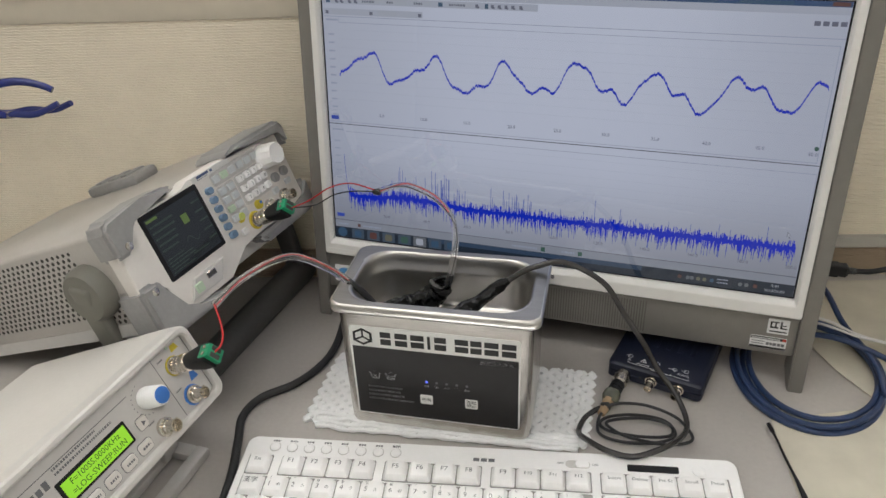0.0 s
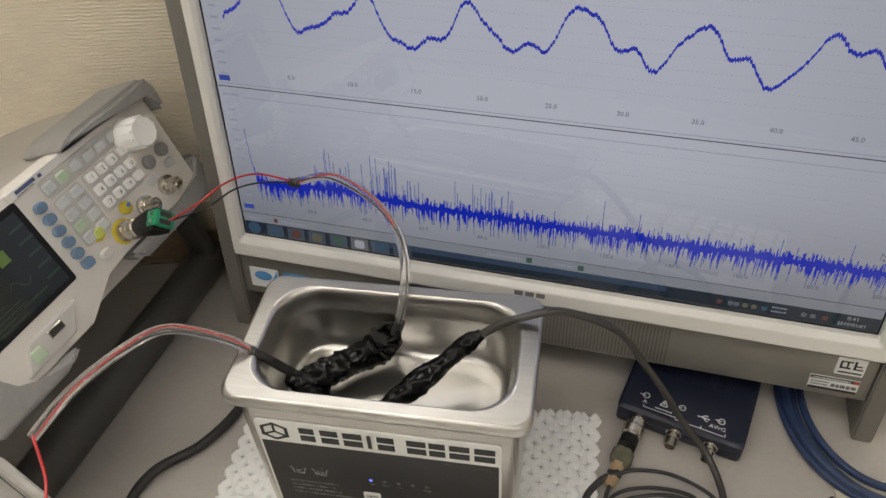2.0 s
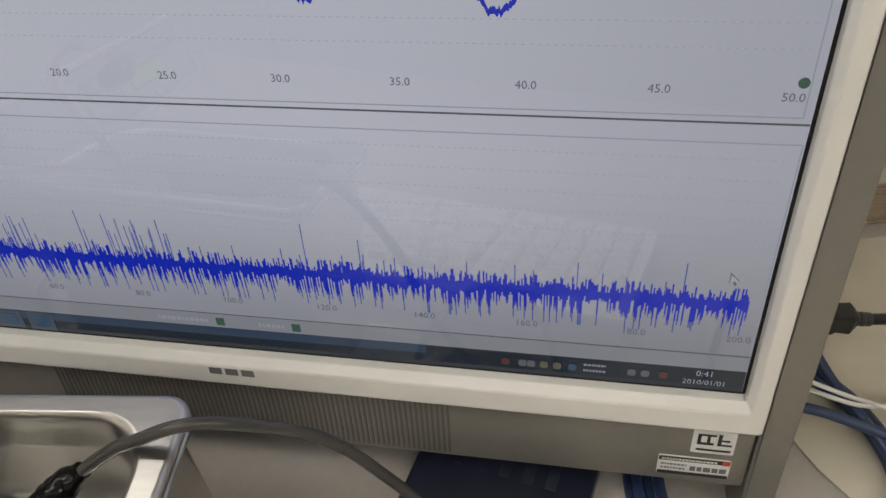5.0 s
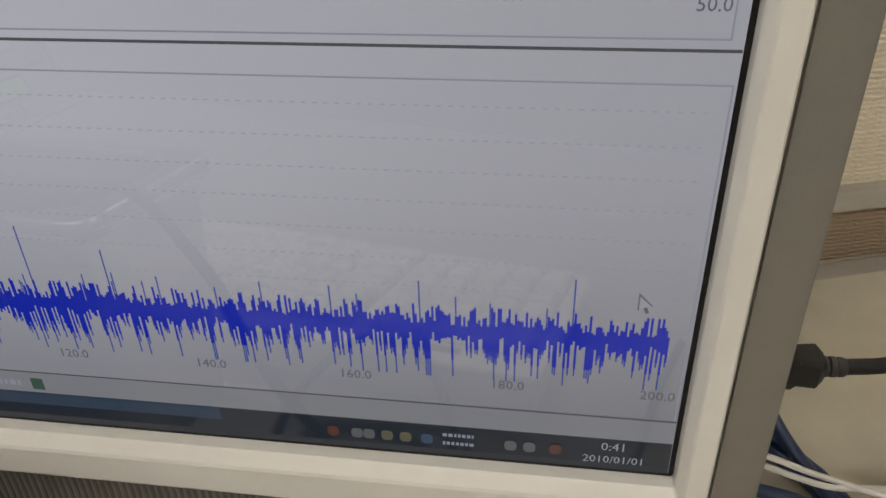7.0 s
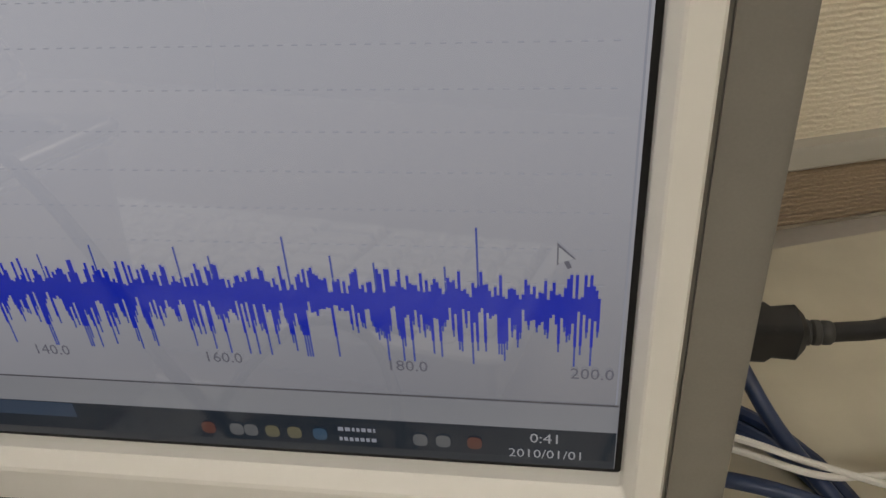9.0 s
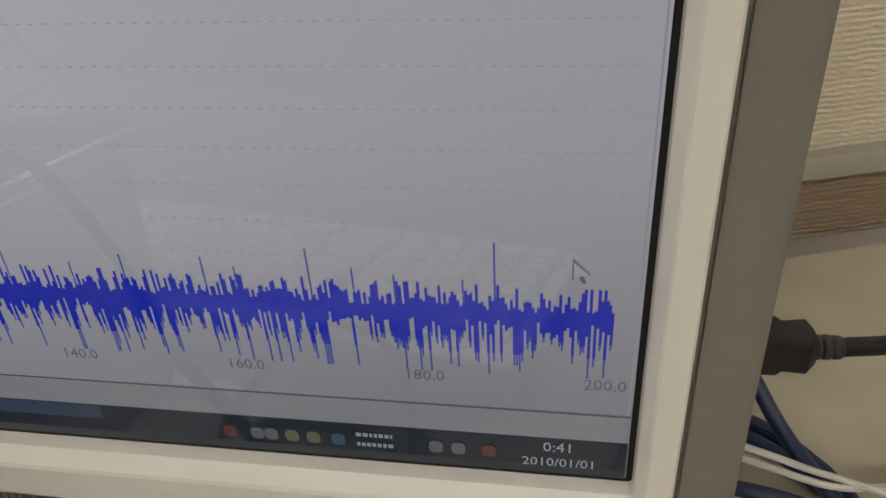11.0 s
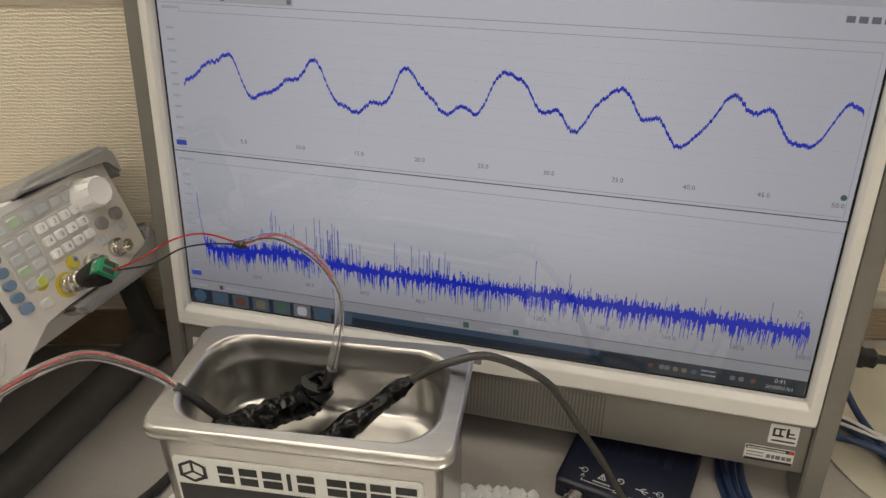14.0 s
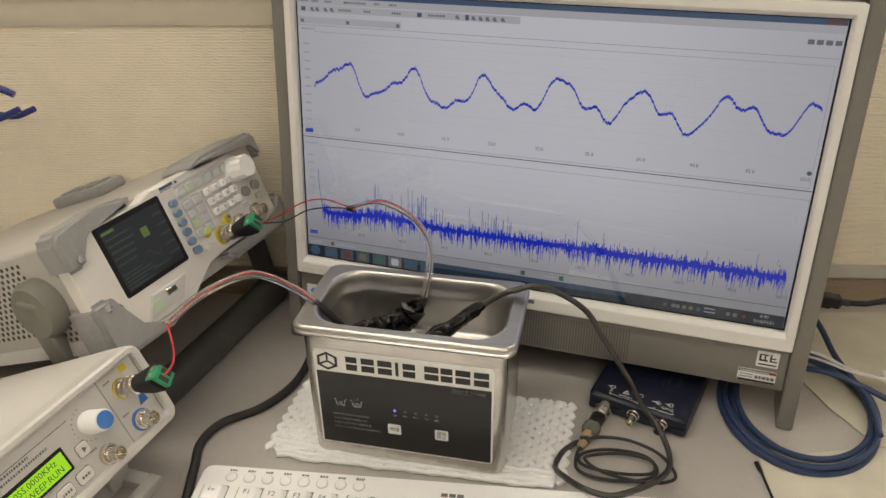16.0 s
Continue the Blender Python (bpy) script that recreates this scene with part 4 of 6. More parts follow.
    for k in range(12):
        add_box(bm, 0.0100, 0.0114, -0.0006, 0.0006, 0.005, 0.0182, 0, 1, pose(0.1630, 0.0440, 0, 0, 0, 30 * k))
    part("rib", bm, KEY_WHITE, knob)
    for x, y in ((0.1640, 0.0205), (0.1790, 0.0215)):
        part("arrow_button", lathe(bmesh.new(), [(0.0050, 0), (0.0050, 0.0032), (0.0042, 0.0042)], 16, pose(x, y, 0)), BUMPER, g, "dark grey arrow button")
    key(g, 0.1790, 0.0105, 0.0082, 0.0060, KEY_GREY, 0.0026)
    key(g, 0.1570, 0.0090, 0.0082, 0.0066, KEY_GREY, 0.0026)
    part("round_button", lathe(bmesh.new(), [(0.0046, 0), (0.0046, 0.003), (0.004, 0.0036)], 16, pose(0.1268, 0.0078, 0)), YELLOW, g, "yellow and blue round button")
    part("dot", strips(bmesh.new(), [(0.1268, 0.1300, 0.0078, 0.0105)], 0.0039), BLUE_PRINT, g)
    bnc(g, 0.1152, -0.0034, 0.0, YELLOW)
    bnc(g, 0.1408, -0.0008, 0.0)
    bnc(g, 0.1655, -0.0006, 0.0)
    # usb corner
    mod = part("socket_plate", prism(bmesh.new(), [(0.004, -0.0285), (0.044, -0.0285), (0.056, -0.0120), (0.016, -0.0120)], -0.001, 0.0026, 0.001), PANEL_SHADE, panel)
    part("usb_frame", prism(bmesh.new(), rrect(0.0290, 0.0410, -0.0200, -0.0144, 0.0006, 2), 0.001, 0.0034, 0.0004), CHROME, panel, "usb socket")
    part("usb_mouth", strips(bmesh.new(), [(0.0300, 0.0400, -0.0190, -0.0154)], 0.0036), HOLE, panel)
    part("power_button", prism(bmesh.new(), rrect(0.0120, 0.0215, -0.0255, -0.0165, 0.0015, 3), 0.001, 0.0040, 0.0008), KEY_GREEN, panel)
    # corner guards
    bumper_corner(g, -1, [(-0.0400, 0.0360), (-0.0405, 0.0640), (-0.0350, 0.0700), (0.0060, 0.0720), (0.0360, 0.0700), (0.0440, 0.0655), (0.0380, 0.0620), (-0.0100, 0.0610), (-0.0170, 0.0560), (-0.0185, 0.0420), (-0.0230, 0.0360)], -0.022, 0.0045)
    bumper_corner(g, -1, [(-0.0400, 0.0080), (-0.0400, -0.0360), (-0.0340, -0.0430), (0.0280, -0.0440), (0.0420, -0.0360), (0.0100, -0.0335), (-0.0080, -0.0290), (-0.0130, 0.0000), (-0.0210, 0.0080)], -0.030, 0.0050)
    bumper_corner(g, 1, [(0.1080, 0.0628), (0.1210, 0.0700), (0.1960, 0.0705), (0.2010, 0.0650), (0.2010, 0.0440), (0.1930, 0.0440), (0.1925, 0.0620)], -0.040, 0.0090)
    bumper_corner(g, 1, [(0.1060, -0.0180), (0.1500, -0.0180), (0.1930, -0.0130), (0.1950, 0.0040), (0.2030, 0.0040), (0.2030, -0.0220), (0.1960, -0.0290), (0.1150, -0.0290)], -0.045, 0.0050)
    for y in (0.0434, -0.0001):
        part("screw", lathe(bmesh.new(), [(0.0036, 0.0), (0.0036, 0.0008), (0.0012, 0.0012)], 14, Matrix.Translation((-0.0262, y, 0.0052 if y > 0.02 else 0.0044))), CHROME, g)
    # rubber pads on the top rear edge
    for x0 in (0.132,):
        bm = boxed(x0, x0 + 0.034, 0.0600, 0.0720, -0.235, -0.150, 0.004)
        for k in range(3):
            add_box(bm, x0 + 0.004, x0 + 0.030, 0.0712, 0.0740, -0.220 + 0.022 * k, -0.208 + 0.022 * k, 0.001)
        part("rear_guard", bm, BUMPER, g, "grey rubber rear guard")
    bumper_corner(g, -1, [(-0.0415, -0.036), (-0.0415, 0.0600), (-0.034, 0.066), (-0.028, 0.066), (-0.030, -0.036)], -0.304, -0.280)
    # hubs and handle, in the generator's frame
    for s, x in ((-1, -0.036), (1, 0.194)):
        part("hub", lathe(bmesh.new(), [(0.0250, 0.0), (0.0250, 0.010), (0.0215, 0.015), (0.010, 0.016)], 28, Matrix.Translation((x, 0.016, -0.050)) @ Matrix.Rotation(s * math.pi / 2, 4, "Y")), HUB, g, "round olive-grey handle hub")
    inv = RIG_M.inverted()
    for name, mat, ends in (("handle_arm", HUB, ((-0.047, 0.016, -0.050), (-0.412, 0.512, 0.012))), ("handle_arm", HANDLE, ((0.205, 0.016, -0.050), (-0.372, 0.742, 0.016)))):
        a = Vector(ends[0])
        b = inv @ Vector(ends[1])
        d = (b - a)
        m = frame_of(a, d.normalized(), (1, 0, 0))
        part(name, boxed(-0.012, d.length + 0.006, -0.006, 0.006, -0.012, 0.012, 0.004, 3, m), mat, g)
    line = [inv @ Vector(p) for p in ((-0.385, 0.490, 0.015), (-0.382, 0.560, 0.014), (-0.378, 0.66, 0.014), (-0.373, 0.746, 0.016), (-0.375, 0.756, 0.020))]
    bm = bmesh.new()
    sweep(bm, smooth_path(line, 6), 0.0165, 12)
    part("handle_bar", bm, HANDLE, g, "dark grey handle bar resting on the desk")
    return g


def line_strip_part(parent, a, b):
    bm = bmesh.new()
    line_strip(bm, a, b, 0.0006, 0.0004)
    part("pointer_line", bm, WHITE, parent)


generator()
adapter("terminal_adapter", RIG_M @ frame_of((0.1152, -0.0034, 0.004), (-0.6, 0.8, -0.08), (-0.8, -0.6, 0.08)), "black terminal adapter with green screws plugged into the function generator")


# ---- the low signal generator with the lime display ----
FEEL_M = frame_of((-0.3110, 0.3856, 0.1190), (0.0514, 0.9987, -0.001), (-0.4233, 0.0227, 0.9057))


def low_generator():
    f = thing("signal_generator", FEEL_M, "white signal generator with lit lime display, propped on a stand", "signal generator")
    rng = random.Random(6)
    x0, x1, y0, y1 = -0.112, 0.0865, -0.0370, 0.0275
    bm = bmesh.new()
    loft(bm, [[(x, y, z) for x, y in rrect(x0 + o, x1 - o, y0 + o, y1 - o, 0.005, 3)] for o, z in ((0.003, -0.199), (0.001, -0.197), (0.0004, -0.060), (0.0, -0.010))])
    part("case", bm, BOX_WHITE, f, "white painted metal case")
    bm = bmesh.new()
    rings = []
    for o, z, r in ((0.0, -0.012, 0.009), (-0.0008, -0.004, 0.009), (-0.0004, 0.004, 0.009), (0.0012, 0.0056, 0.008), (0.0042, 0.0056, 0.006), (0.0056, 0.0042, 0.005), (0.0058, 0.0, 0.005)):
        rings.append([(x, y, z) for x, y in rrect(x0 + o, x1 - o, y0 + o, y1 - o, r, 5)])
    loft(bm, rings, False, False)
    part("front_frame", bm, FRAME_WHITE, f, "white moulded front frame")
    pan = part("front_panel", boxed(x0 + 0.004, x1 - 0.004, y0 + 0.004, y1 - 0.004, -0.009, 0.0), PANEL_SHADE, f, "grey printed front panel")
    part("display_frame", prism(bmesh.new(), rrect(-0.0605, 0.0022, -0.0155, 0.0022, 0.001, 2), -0.0005, 0.0010, 0.0004), BLACK, pan)
    disp = part("display", strips(bmesh.new(), [(-0.0580, 0.0, -0.0136, 0.0)], 0.0013), LCD_LIME, f, "lit lime green text display")
    text("display_text", "F=100SS.0000KHz", 0.0060, LCD_LIME_TEXT, disp, -0.0290, -0.0036, 0.0015)
    text("display_text", "=LOG-SWEEP:RUN", 0.0060, LCD_LIME_TEXT, disp, -0.0290, -0.0100, 0.0015)
    knob = part("knob", lathe(bmesh.new(), [(0.0080, 0.0), (0.0084, 0.003), (0.0074, 0.0175), (0.0066, 0.0185)], 28, pose(0.0270, 0.0020, 0)), KEY_WHITE, f, "white rotary knob with a blue cap")
    part("knob_cap", lathe(bmesh.new(), [(0.0062, 0.0183), (0.0062, 0.0192), (0.0056, 0.0195)], 24, pose(0.0270, 0.0020, 0)), BLUE_PRINT, knob, "blue cap")
    bm = bmesh.new()
    for k in range(11):
        a = radians(100 + 16 * k)
        strips(bm, [(0.0270 + 0.0122 * math.cos(a) - 0.0004, 0.0270 + 0.0122 * math.cos(a) + 0.0004, 0.0020 + 0.0122 * math.sin(a) - 0.0004, 0.0020 + 0.0122 * math.sin(a) + 0.0004)], 0.0003)
    part("scale_dots", bm, PRINT_GREY, pan)
    bnc(f, 0.0615, 0.0050, 0.0, YELLOW, 0.014, 0.0078)
    bnc(f, 0.0610, -0.0225, 0.0, BLUE_PRINT, 0.014, 0.0082)
    bnc(f, 0.0260, -0.0245, 0.0, None, 0.014)
    part("channel_mark", bmesh_tri([(0.0660, 0.0140), (0.0740, 0.0140), (0.0725, 0.0190), (0.0670, 0.0190)], 0.0003), YELLOW, pan)
    part("channel_mark", bmesh_tri([(0.0665, -0.0140), (0.0750, -0.0140), (0.0730, -0.0070), (0.0690, -0.0070)], 0.0003), BLUE_PRINT, pan)
    part("indicator", lathe(bmesh.new(), [(0.0012, 0), (0.0012, 0.0008)], 10, pose(0.0640, 0.0195, 0)), KEY_GREEN, pan)
    part("indicator", lathe(bmesh.new(), [(0.0012, 0), (0.0012, 0.0008)], 10, pose(0.0765, -0.0045, 0)), HOLE, pan)
    bm = bmesh.new()
    for a, b in (((0.0465, 0.0215), (0.0800, 0.0215)), ((0.0465, 0.0215), (0.0465, -0.0320)), ((0.0800, 0.0215), (0.0800, -0.0320)), ((-0.105, 0.0130), (0.0150, 0.0130)), ((-0.100, -0.0325), (0.012, -0.0325))):
        line_strip(bm, a, b, 0.0003, 0.0003)
    part("panel_line", bm, PRINT_GREY, pan)
    for k in range(4):
        x, y = 0.0050 - 0.0165 * k, -0.0242
        b = key(f, x, y, 0.0125, 0.0086, PANEL, 0.0016, r=0.0024)
        bm = bars(rng, -0.0036, 0.0036, 0, 0.0018, 0.0018, bmesh.new())
        part("button_print", bm, PRINT_GREY, b)
        part("button_edge", prism(bmesh.new(), rrect(x - 0.0067, x + 0.0067, y - 0.0048, y + 0.0048, 0.0028, 3), -0.0005, 0.0004), PRINT_GREY, pan)
    b = key(f, 0.0135, -0.0095, 0.0092, 0.0092, PANEL, 0.0016, r=0.002)
    part("button_edge", prism(bmesh.new(), rrect(0.0085, 0.0185, -0.0145, -0.0045, 0.0024, 3), -0.0005, 0.0004), PRINT_GREY, pan)
    part("arrow", bmesh_tri([(-0.0012, -0.0022), (-0.0012, 0.0022), (0.0020, 0.0)], 0.0018), PRINT_GREY, b)
    # soft block shapes in place of the maker's name, small print beside them
    bm = bmesh.new()
    for k in range(7):
        strips(bm, [(-0.1000 + 0.0056 * k, -0.1000 + 0.0056 * k + 0.0040, 0.0030, 0.0092 if k in (0, 3, 6) else 0.0078)], 0.0003)
    part("maker_mark", bm, PRINT_GREY, pan, "dark grey maker's mark")
    for xa, xb, y, h in ((-0.0560, -0.0180, 0.0108, 0.0017), (-0.0560, -0.0050, 0.0072, 0.0017), (0.0500, 0.0560, 0.0150, 0.0014), (0.0500, 0.0560, -0.0120, 0.0014), (0.0160, 0.0220, -0.0150, 0.0014)):
        part("small_print", bars(rng, xa, xb, y, h, 0.0003, bmesh.new()), PRINT_GREY, pan)
    # stand under the front, down to the desk
    inv = FEEL_M.inverted()
    for name, (x0_, x1_, y0_, y1_) in (("stand_bar", (-0.334, -0.322, 0.322, 0.474)), ("stand_bar", (-0.362, -0.352, 0.322, 0.474)), ("stand_end", (-0.353, -0.333, 0.460, 0.4735)), ("stand_end", (-0.353, -0.333, 0.3225, 0.336))):
        bm = boxed(x0_, x1_, y0_, y1_, 0.0, 0.009, 0.002)
        bmesh.ops.transform(bm, matrix=inv, verts=bm.verts)
        part(name, bm, PANEL_SHADE, f, "grey plastic stand lying on the desk")
    for x in (0.060, -0.060):
        b = Vector((x, y0 + 0.002, -0.045))
        e = inv @ Vector((-0.350, (FEEL_M @ b).y + 0.010, 0.010))
        d = e - b
        part("stand_leg", boxed(-0.004, d.length, -0.003, 0.003, -0.010, 0.010, 0.0015, 2, frame_of(b, d.normalized(), (0, 0, 1))), PANEL_SHADE, f)
    part("rear_foot", boxed(x0 + 0.01, x1 - 0.01, y0 - 0.0065, y0 + 0.002, -0.194, -0.184, 0.002), BLACK, f)


low_generator()
adapter("terminal_adapter", FEEL_M @ frame_of((0.0615, 0.0050, 0.004), (-0.45, 0.89, -0.03), (-0.89, -0.45, 0.03)), "black terminal adapter with green screws plugged into the signal generator")


# ---- keyboard ----
KEYB_M = frame_of((-0.2826, 0.4826, 0.0), (0.9785, 0.2063, 0), (-0.2063, 0.9785, 0)) @ Matrix.Scale(1.015, 4)


def keyboard():
    kb = thing("keyboard", KEYB_M, "white Japanese computer keyboard lying in front of the cleaner", "keyboard")
    rng = random.Random(3)
    W, D = 0.392, 0.150

    def top(y):
        return 0.0262 + y * 0.075

    bm = bmesh.new()
    out = rrect(0.0, W, -D, 0.0, 0.008, 5)
    rings = []
    for o, dz in ((0.003, None), (0.0, 0.006), (0.0, 0.002), (0.0012, 0.0004), (0.003, 0.0)):
        ring = []
        for x, y in rrect(o, W - o, -D + o, -o, 0.008 - o * 0.5, 5):
            ring.append((x, y, 0.0 if dz is None else top(y) - dz))
        rings.append(ring)
    loft(bm, rings)
    part("case", bm, KEY_WHITE, kb, "white plastic keyboard case")
    tilt = math.degrees(math.atan(0.075))
    # one keycap mesh for each width
    caps = {}

    def cap(w, h=0.0175):
        if (w, h) not in caps:
            bm = bmesh.new()
            rings = []
            for k, o, z in ((0, 0.0, -0.001), (0, 0.0, 0.0010), (1, 0.0022, 0.0056), (1, 0.0030, 0.0062)):
                rings.append([(x, y, z) for x, y in rrect(-w / 2 + o, w / 2 - o, -h / 2 + o * 0.8, h / 2 - o * 0.9, 0.0016, 3)])
            loft(bm, rings, False, True)
            me = bpy.data.meshes.new("keycap")
            bmesh.ops.recalc_face_normals(bm, faces=bm.faces)
            bm.to_mesh(me)
            bm.free()
            me.materials.append(KEY_WHITE)
            me.shade_smooth()
            me.set_sharp_from_angle(angle=radians(50))
            caps[(w, h)] = me
        return caps[(w, h)]

    def put(x, y, w, h=0.0175, legend="", small="", kana=""):
        ob = new("keycap", cap(round(w, 4), h))
        ob.parent = kb
        ob.matrix_basis = pose(x, y, top(y), tilt, 0, 0)
        if legend:
            text("legend", legend, 0.0060 if len(legend) < 3 else 0.0043, PRINT_GREY, ob, -0.0035 if len(legend) < 3 and small else 0, -0.0012 if small else 0.001, 0.0064)
        if small:
            text("legend", small, 0.0040, PRINT_GREY, ob, -0.0035, 0.0042, 0.0064)
        if kana:
            text("legend", kana, 0.0036, PRINT_GREY, ob, 0.0038, -0.0016, 0.0064)

    # a thin dark seam round each key field: grey sheet standing in for shade
    for x0, x1, y0, y1 in ((0.0068, 0.0268, -0.0400, -0.0205), (0.0340, 0.1110, -0.0400, -0.0205), (0.1180, 0.1955, -0.0400, -0.0205), (0.2025, 0.2800, -0.0400, -0.0205), (0.2865, 0.3830, -0.0400, -0.0205), (0.0068, 0.2800, -0.1420, -0.0412), (0.2865, 0.3830, -0.1420, -0.0412)):
        ring = [(x, y, top(y) + 0.0004) for x, y in rrect(x0, x1, y0, y1, 0.001, 2)]
        bm = bmesh.new()
        bm.faces.new([bm.verts.new(p) for p in ring])
        part("key_well", bm, KEY_GAP_SHADE, kb)
    put(0.0168, -0.0302, 0.0185, legend="Esc")
    names = ["F%d" % k for k in range(1, 13)]
    for g0, x in ((0, 0.0438), (4, 0.1280), (8, 0.2122)):
        for k in range(4):
            put(x + 0.0192 * k, -0.0302, 0.0182, legend=names[g0 + k])
    for k, w in enumerate(("Insert", "Delete", "Prt Sc", "Scroll", "Pause")):
        put(0.2965 + 0.0190 * k, -0.0302, 0.0181, legend=w)
    shifted = "!\"#$%&'() =~|"
    kana = "ぬふあうえおやゆよわほへー"
    put(0.0168, -0.0510, 0.0185, legend="漢字")
    for k in range(13):
        put(0.0362 + 0.0190 * k, -0.0510, 0.0182, legend="1234567890-^\\"[k], small=shifted[k].strip() or " ", kana=kana[k])
    for row, (y, off, n, letters) in enumerate(((-0.0700, 0.0260, 12, "QWERTYUIOP@["), (-0.0890, 0.0300, 12, "ASDFGHJKL;:]"), (-0.1080, 0.0400, 11, "ZXCVBNM,./\\"))):
        put((off - 0.0095 + 0.0068) / 2, y, off - 0.0105 - 0.0062)
        for k in range(n):
            put(off + 0.0190 * k, y, 0.0182, legend=letters[k])
        xe = off + 0.0190 * n - 0.0090
        put((xe + 0.2795) / 2, y, 0.2795 - xe)
    for x0, x1 in ((0.007, 0.03), (0.031, 0.05), (0.051, 0.07), (0.071, 0.095), (0.096, 0.165), (0.166, 0.19), (0.191, 0.215), (0.216, 0.24), (0.241, 0.2795)):
        put((x0 + x1) / 2, -0.1275, x1 - x0 - 0.0006)
    for j in range(5):
        for k in range(5):
            put(0.2965 + 0.0190 * k, -0.0510 - 0.0191 * j, 0.0181, legend="789/*456-+123=.0000"[(j * 4 + k) % 18] if j < 4 else "")
    # small round buttons, a switch and a dark window along the back
    for k in range(8):
        x, y = 0.0250 + 0.0143 * k, -0.0118
        m = pose(x, y, top(y), tilt, 0, 0)
        ring = part("round_button_ring", lathe(bmesh.new(), [(0.0046, -0.0005), (0.0046, 0.0003)], 20, m), PANEL_SHADE, kb)
        part("round_button", lathe(bmesh.new(), [(0.0041, -0.0005), (0.0040, 0.0008), (0.0034, 0.0012)], 20, m), KEY_WHITE, kb)
        bm = bars(rng, -0.0030, 0.0030, 0.0064, 0.0018, 0.0003, bmesh.new())
        part("print_line", bm, PRINT_GREY, kb, m=m)
    text("print_line", "ECO", 0.0034, PRINT_GREY, kb, 0.1250, -0.0052, top(-0.005) + 0.0006)
    bm = strips(bmesh.new(), [(-0.0085 + 0.006 * k, -0.0085 + 0.006 * k + 0.0048, -0.0016, 0.0016) for k in range(3)], 0.0004)
    part("maker_mark", bm, PRINT_GREY, kb, "grey maker's mark", m=pose(0.1965, -0.0140, top(-0.014), tilt, 0, 0))
    m = pose(0.2700, -0.0132, top(-0.0132), tilt, 0, 0)
    part("switch_well", prism(bmesh.new(), rrect(-0.0095, 0.0095, -0.0035, 0.0035, 0.0034, 5), -0.0005, 0.0003), PANEL_SHADE, kb, m=m)
    part("switch", prism(bmesh.new(), rrect(-0.0020, 0.0088, -0.0030, 0.0030, 0.0029, 5), -0.0005, 0.0016, 0.0005), KEY_WHITE, kb, m=m)
    text("print_line", "OFF", 0.0030, PRINT_GREY, kb, 0.2565, -0.0132, top(-0.0132) + 0.0005)
    text("print_line", "ON", 0.0030, PRINT_GREY, kb, 0.2835, -0.0132, top(-0.0132) + 0.0005)
    part("status_window", prism(bmesh.new(), rrect(-0.0195, 0.0195, -0.0032, 0.0032, 0.001, 2), -0.0005, 0.0006, 0.0002), BLACK, kb, "glossy black status window", m=pose(0.3275, -0.0140, top(-0.014), tilt, 0, 0))
    part("power_button", lathe(bmesh.new(), [(0.0052, -0.0005), (0.0050, 0.0006), (0.0044, 0.0010)], 20, pose(0.3620, -0.0138, top(-0.0138), tilt, 0, 0)), KEY_WHITE, kb)


keyboard()


# ---- the small usb oscilloscope ----
PICO_M = pose(-0.0068, 0.6700, 0.0, 0, 0, -11.4)


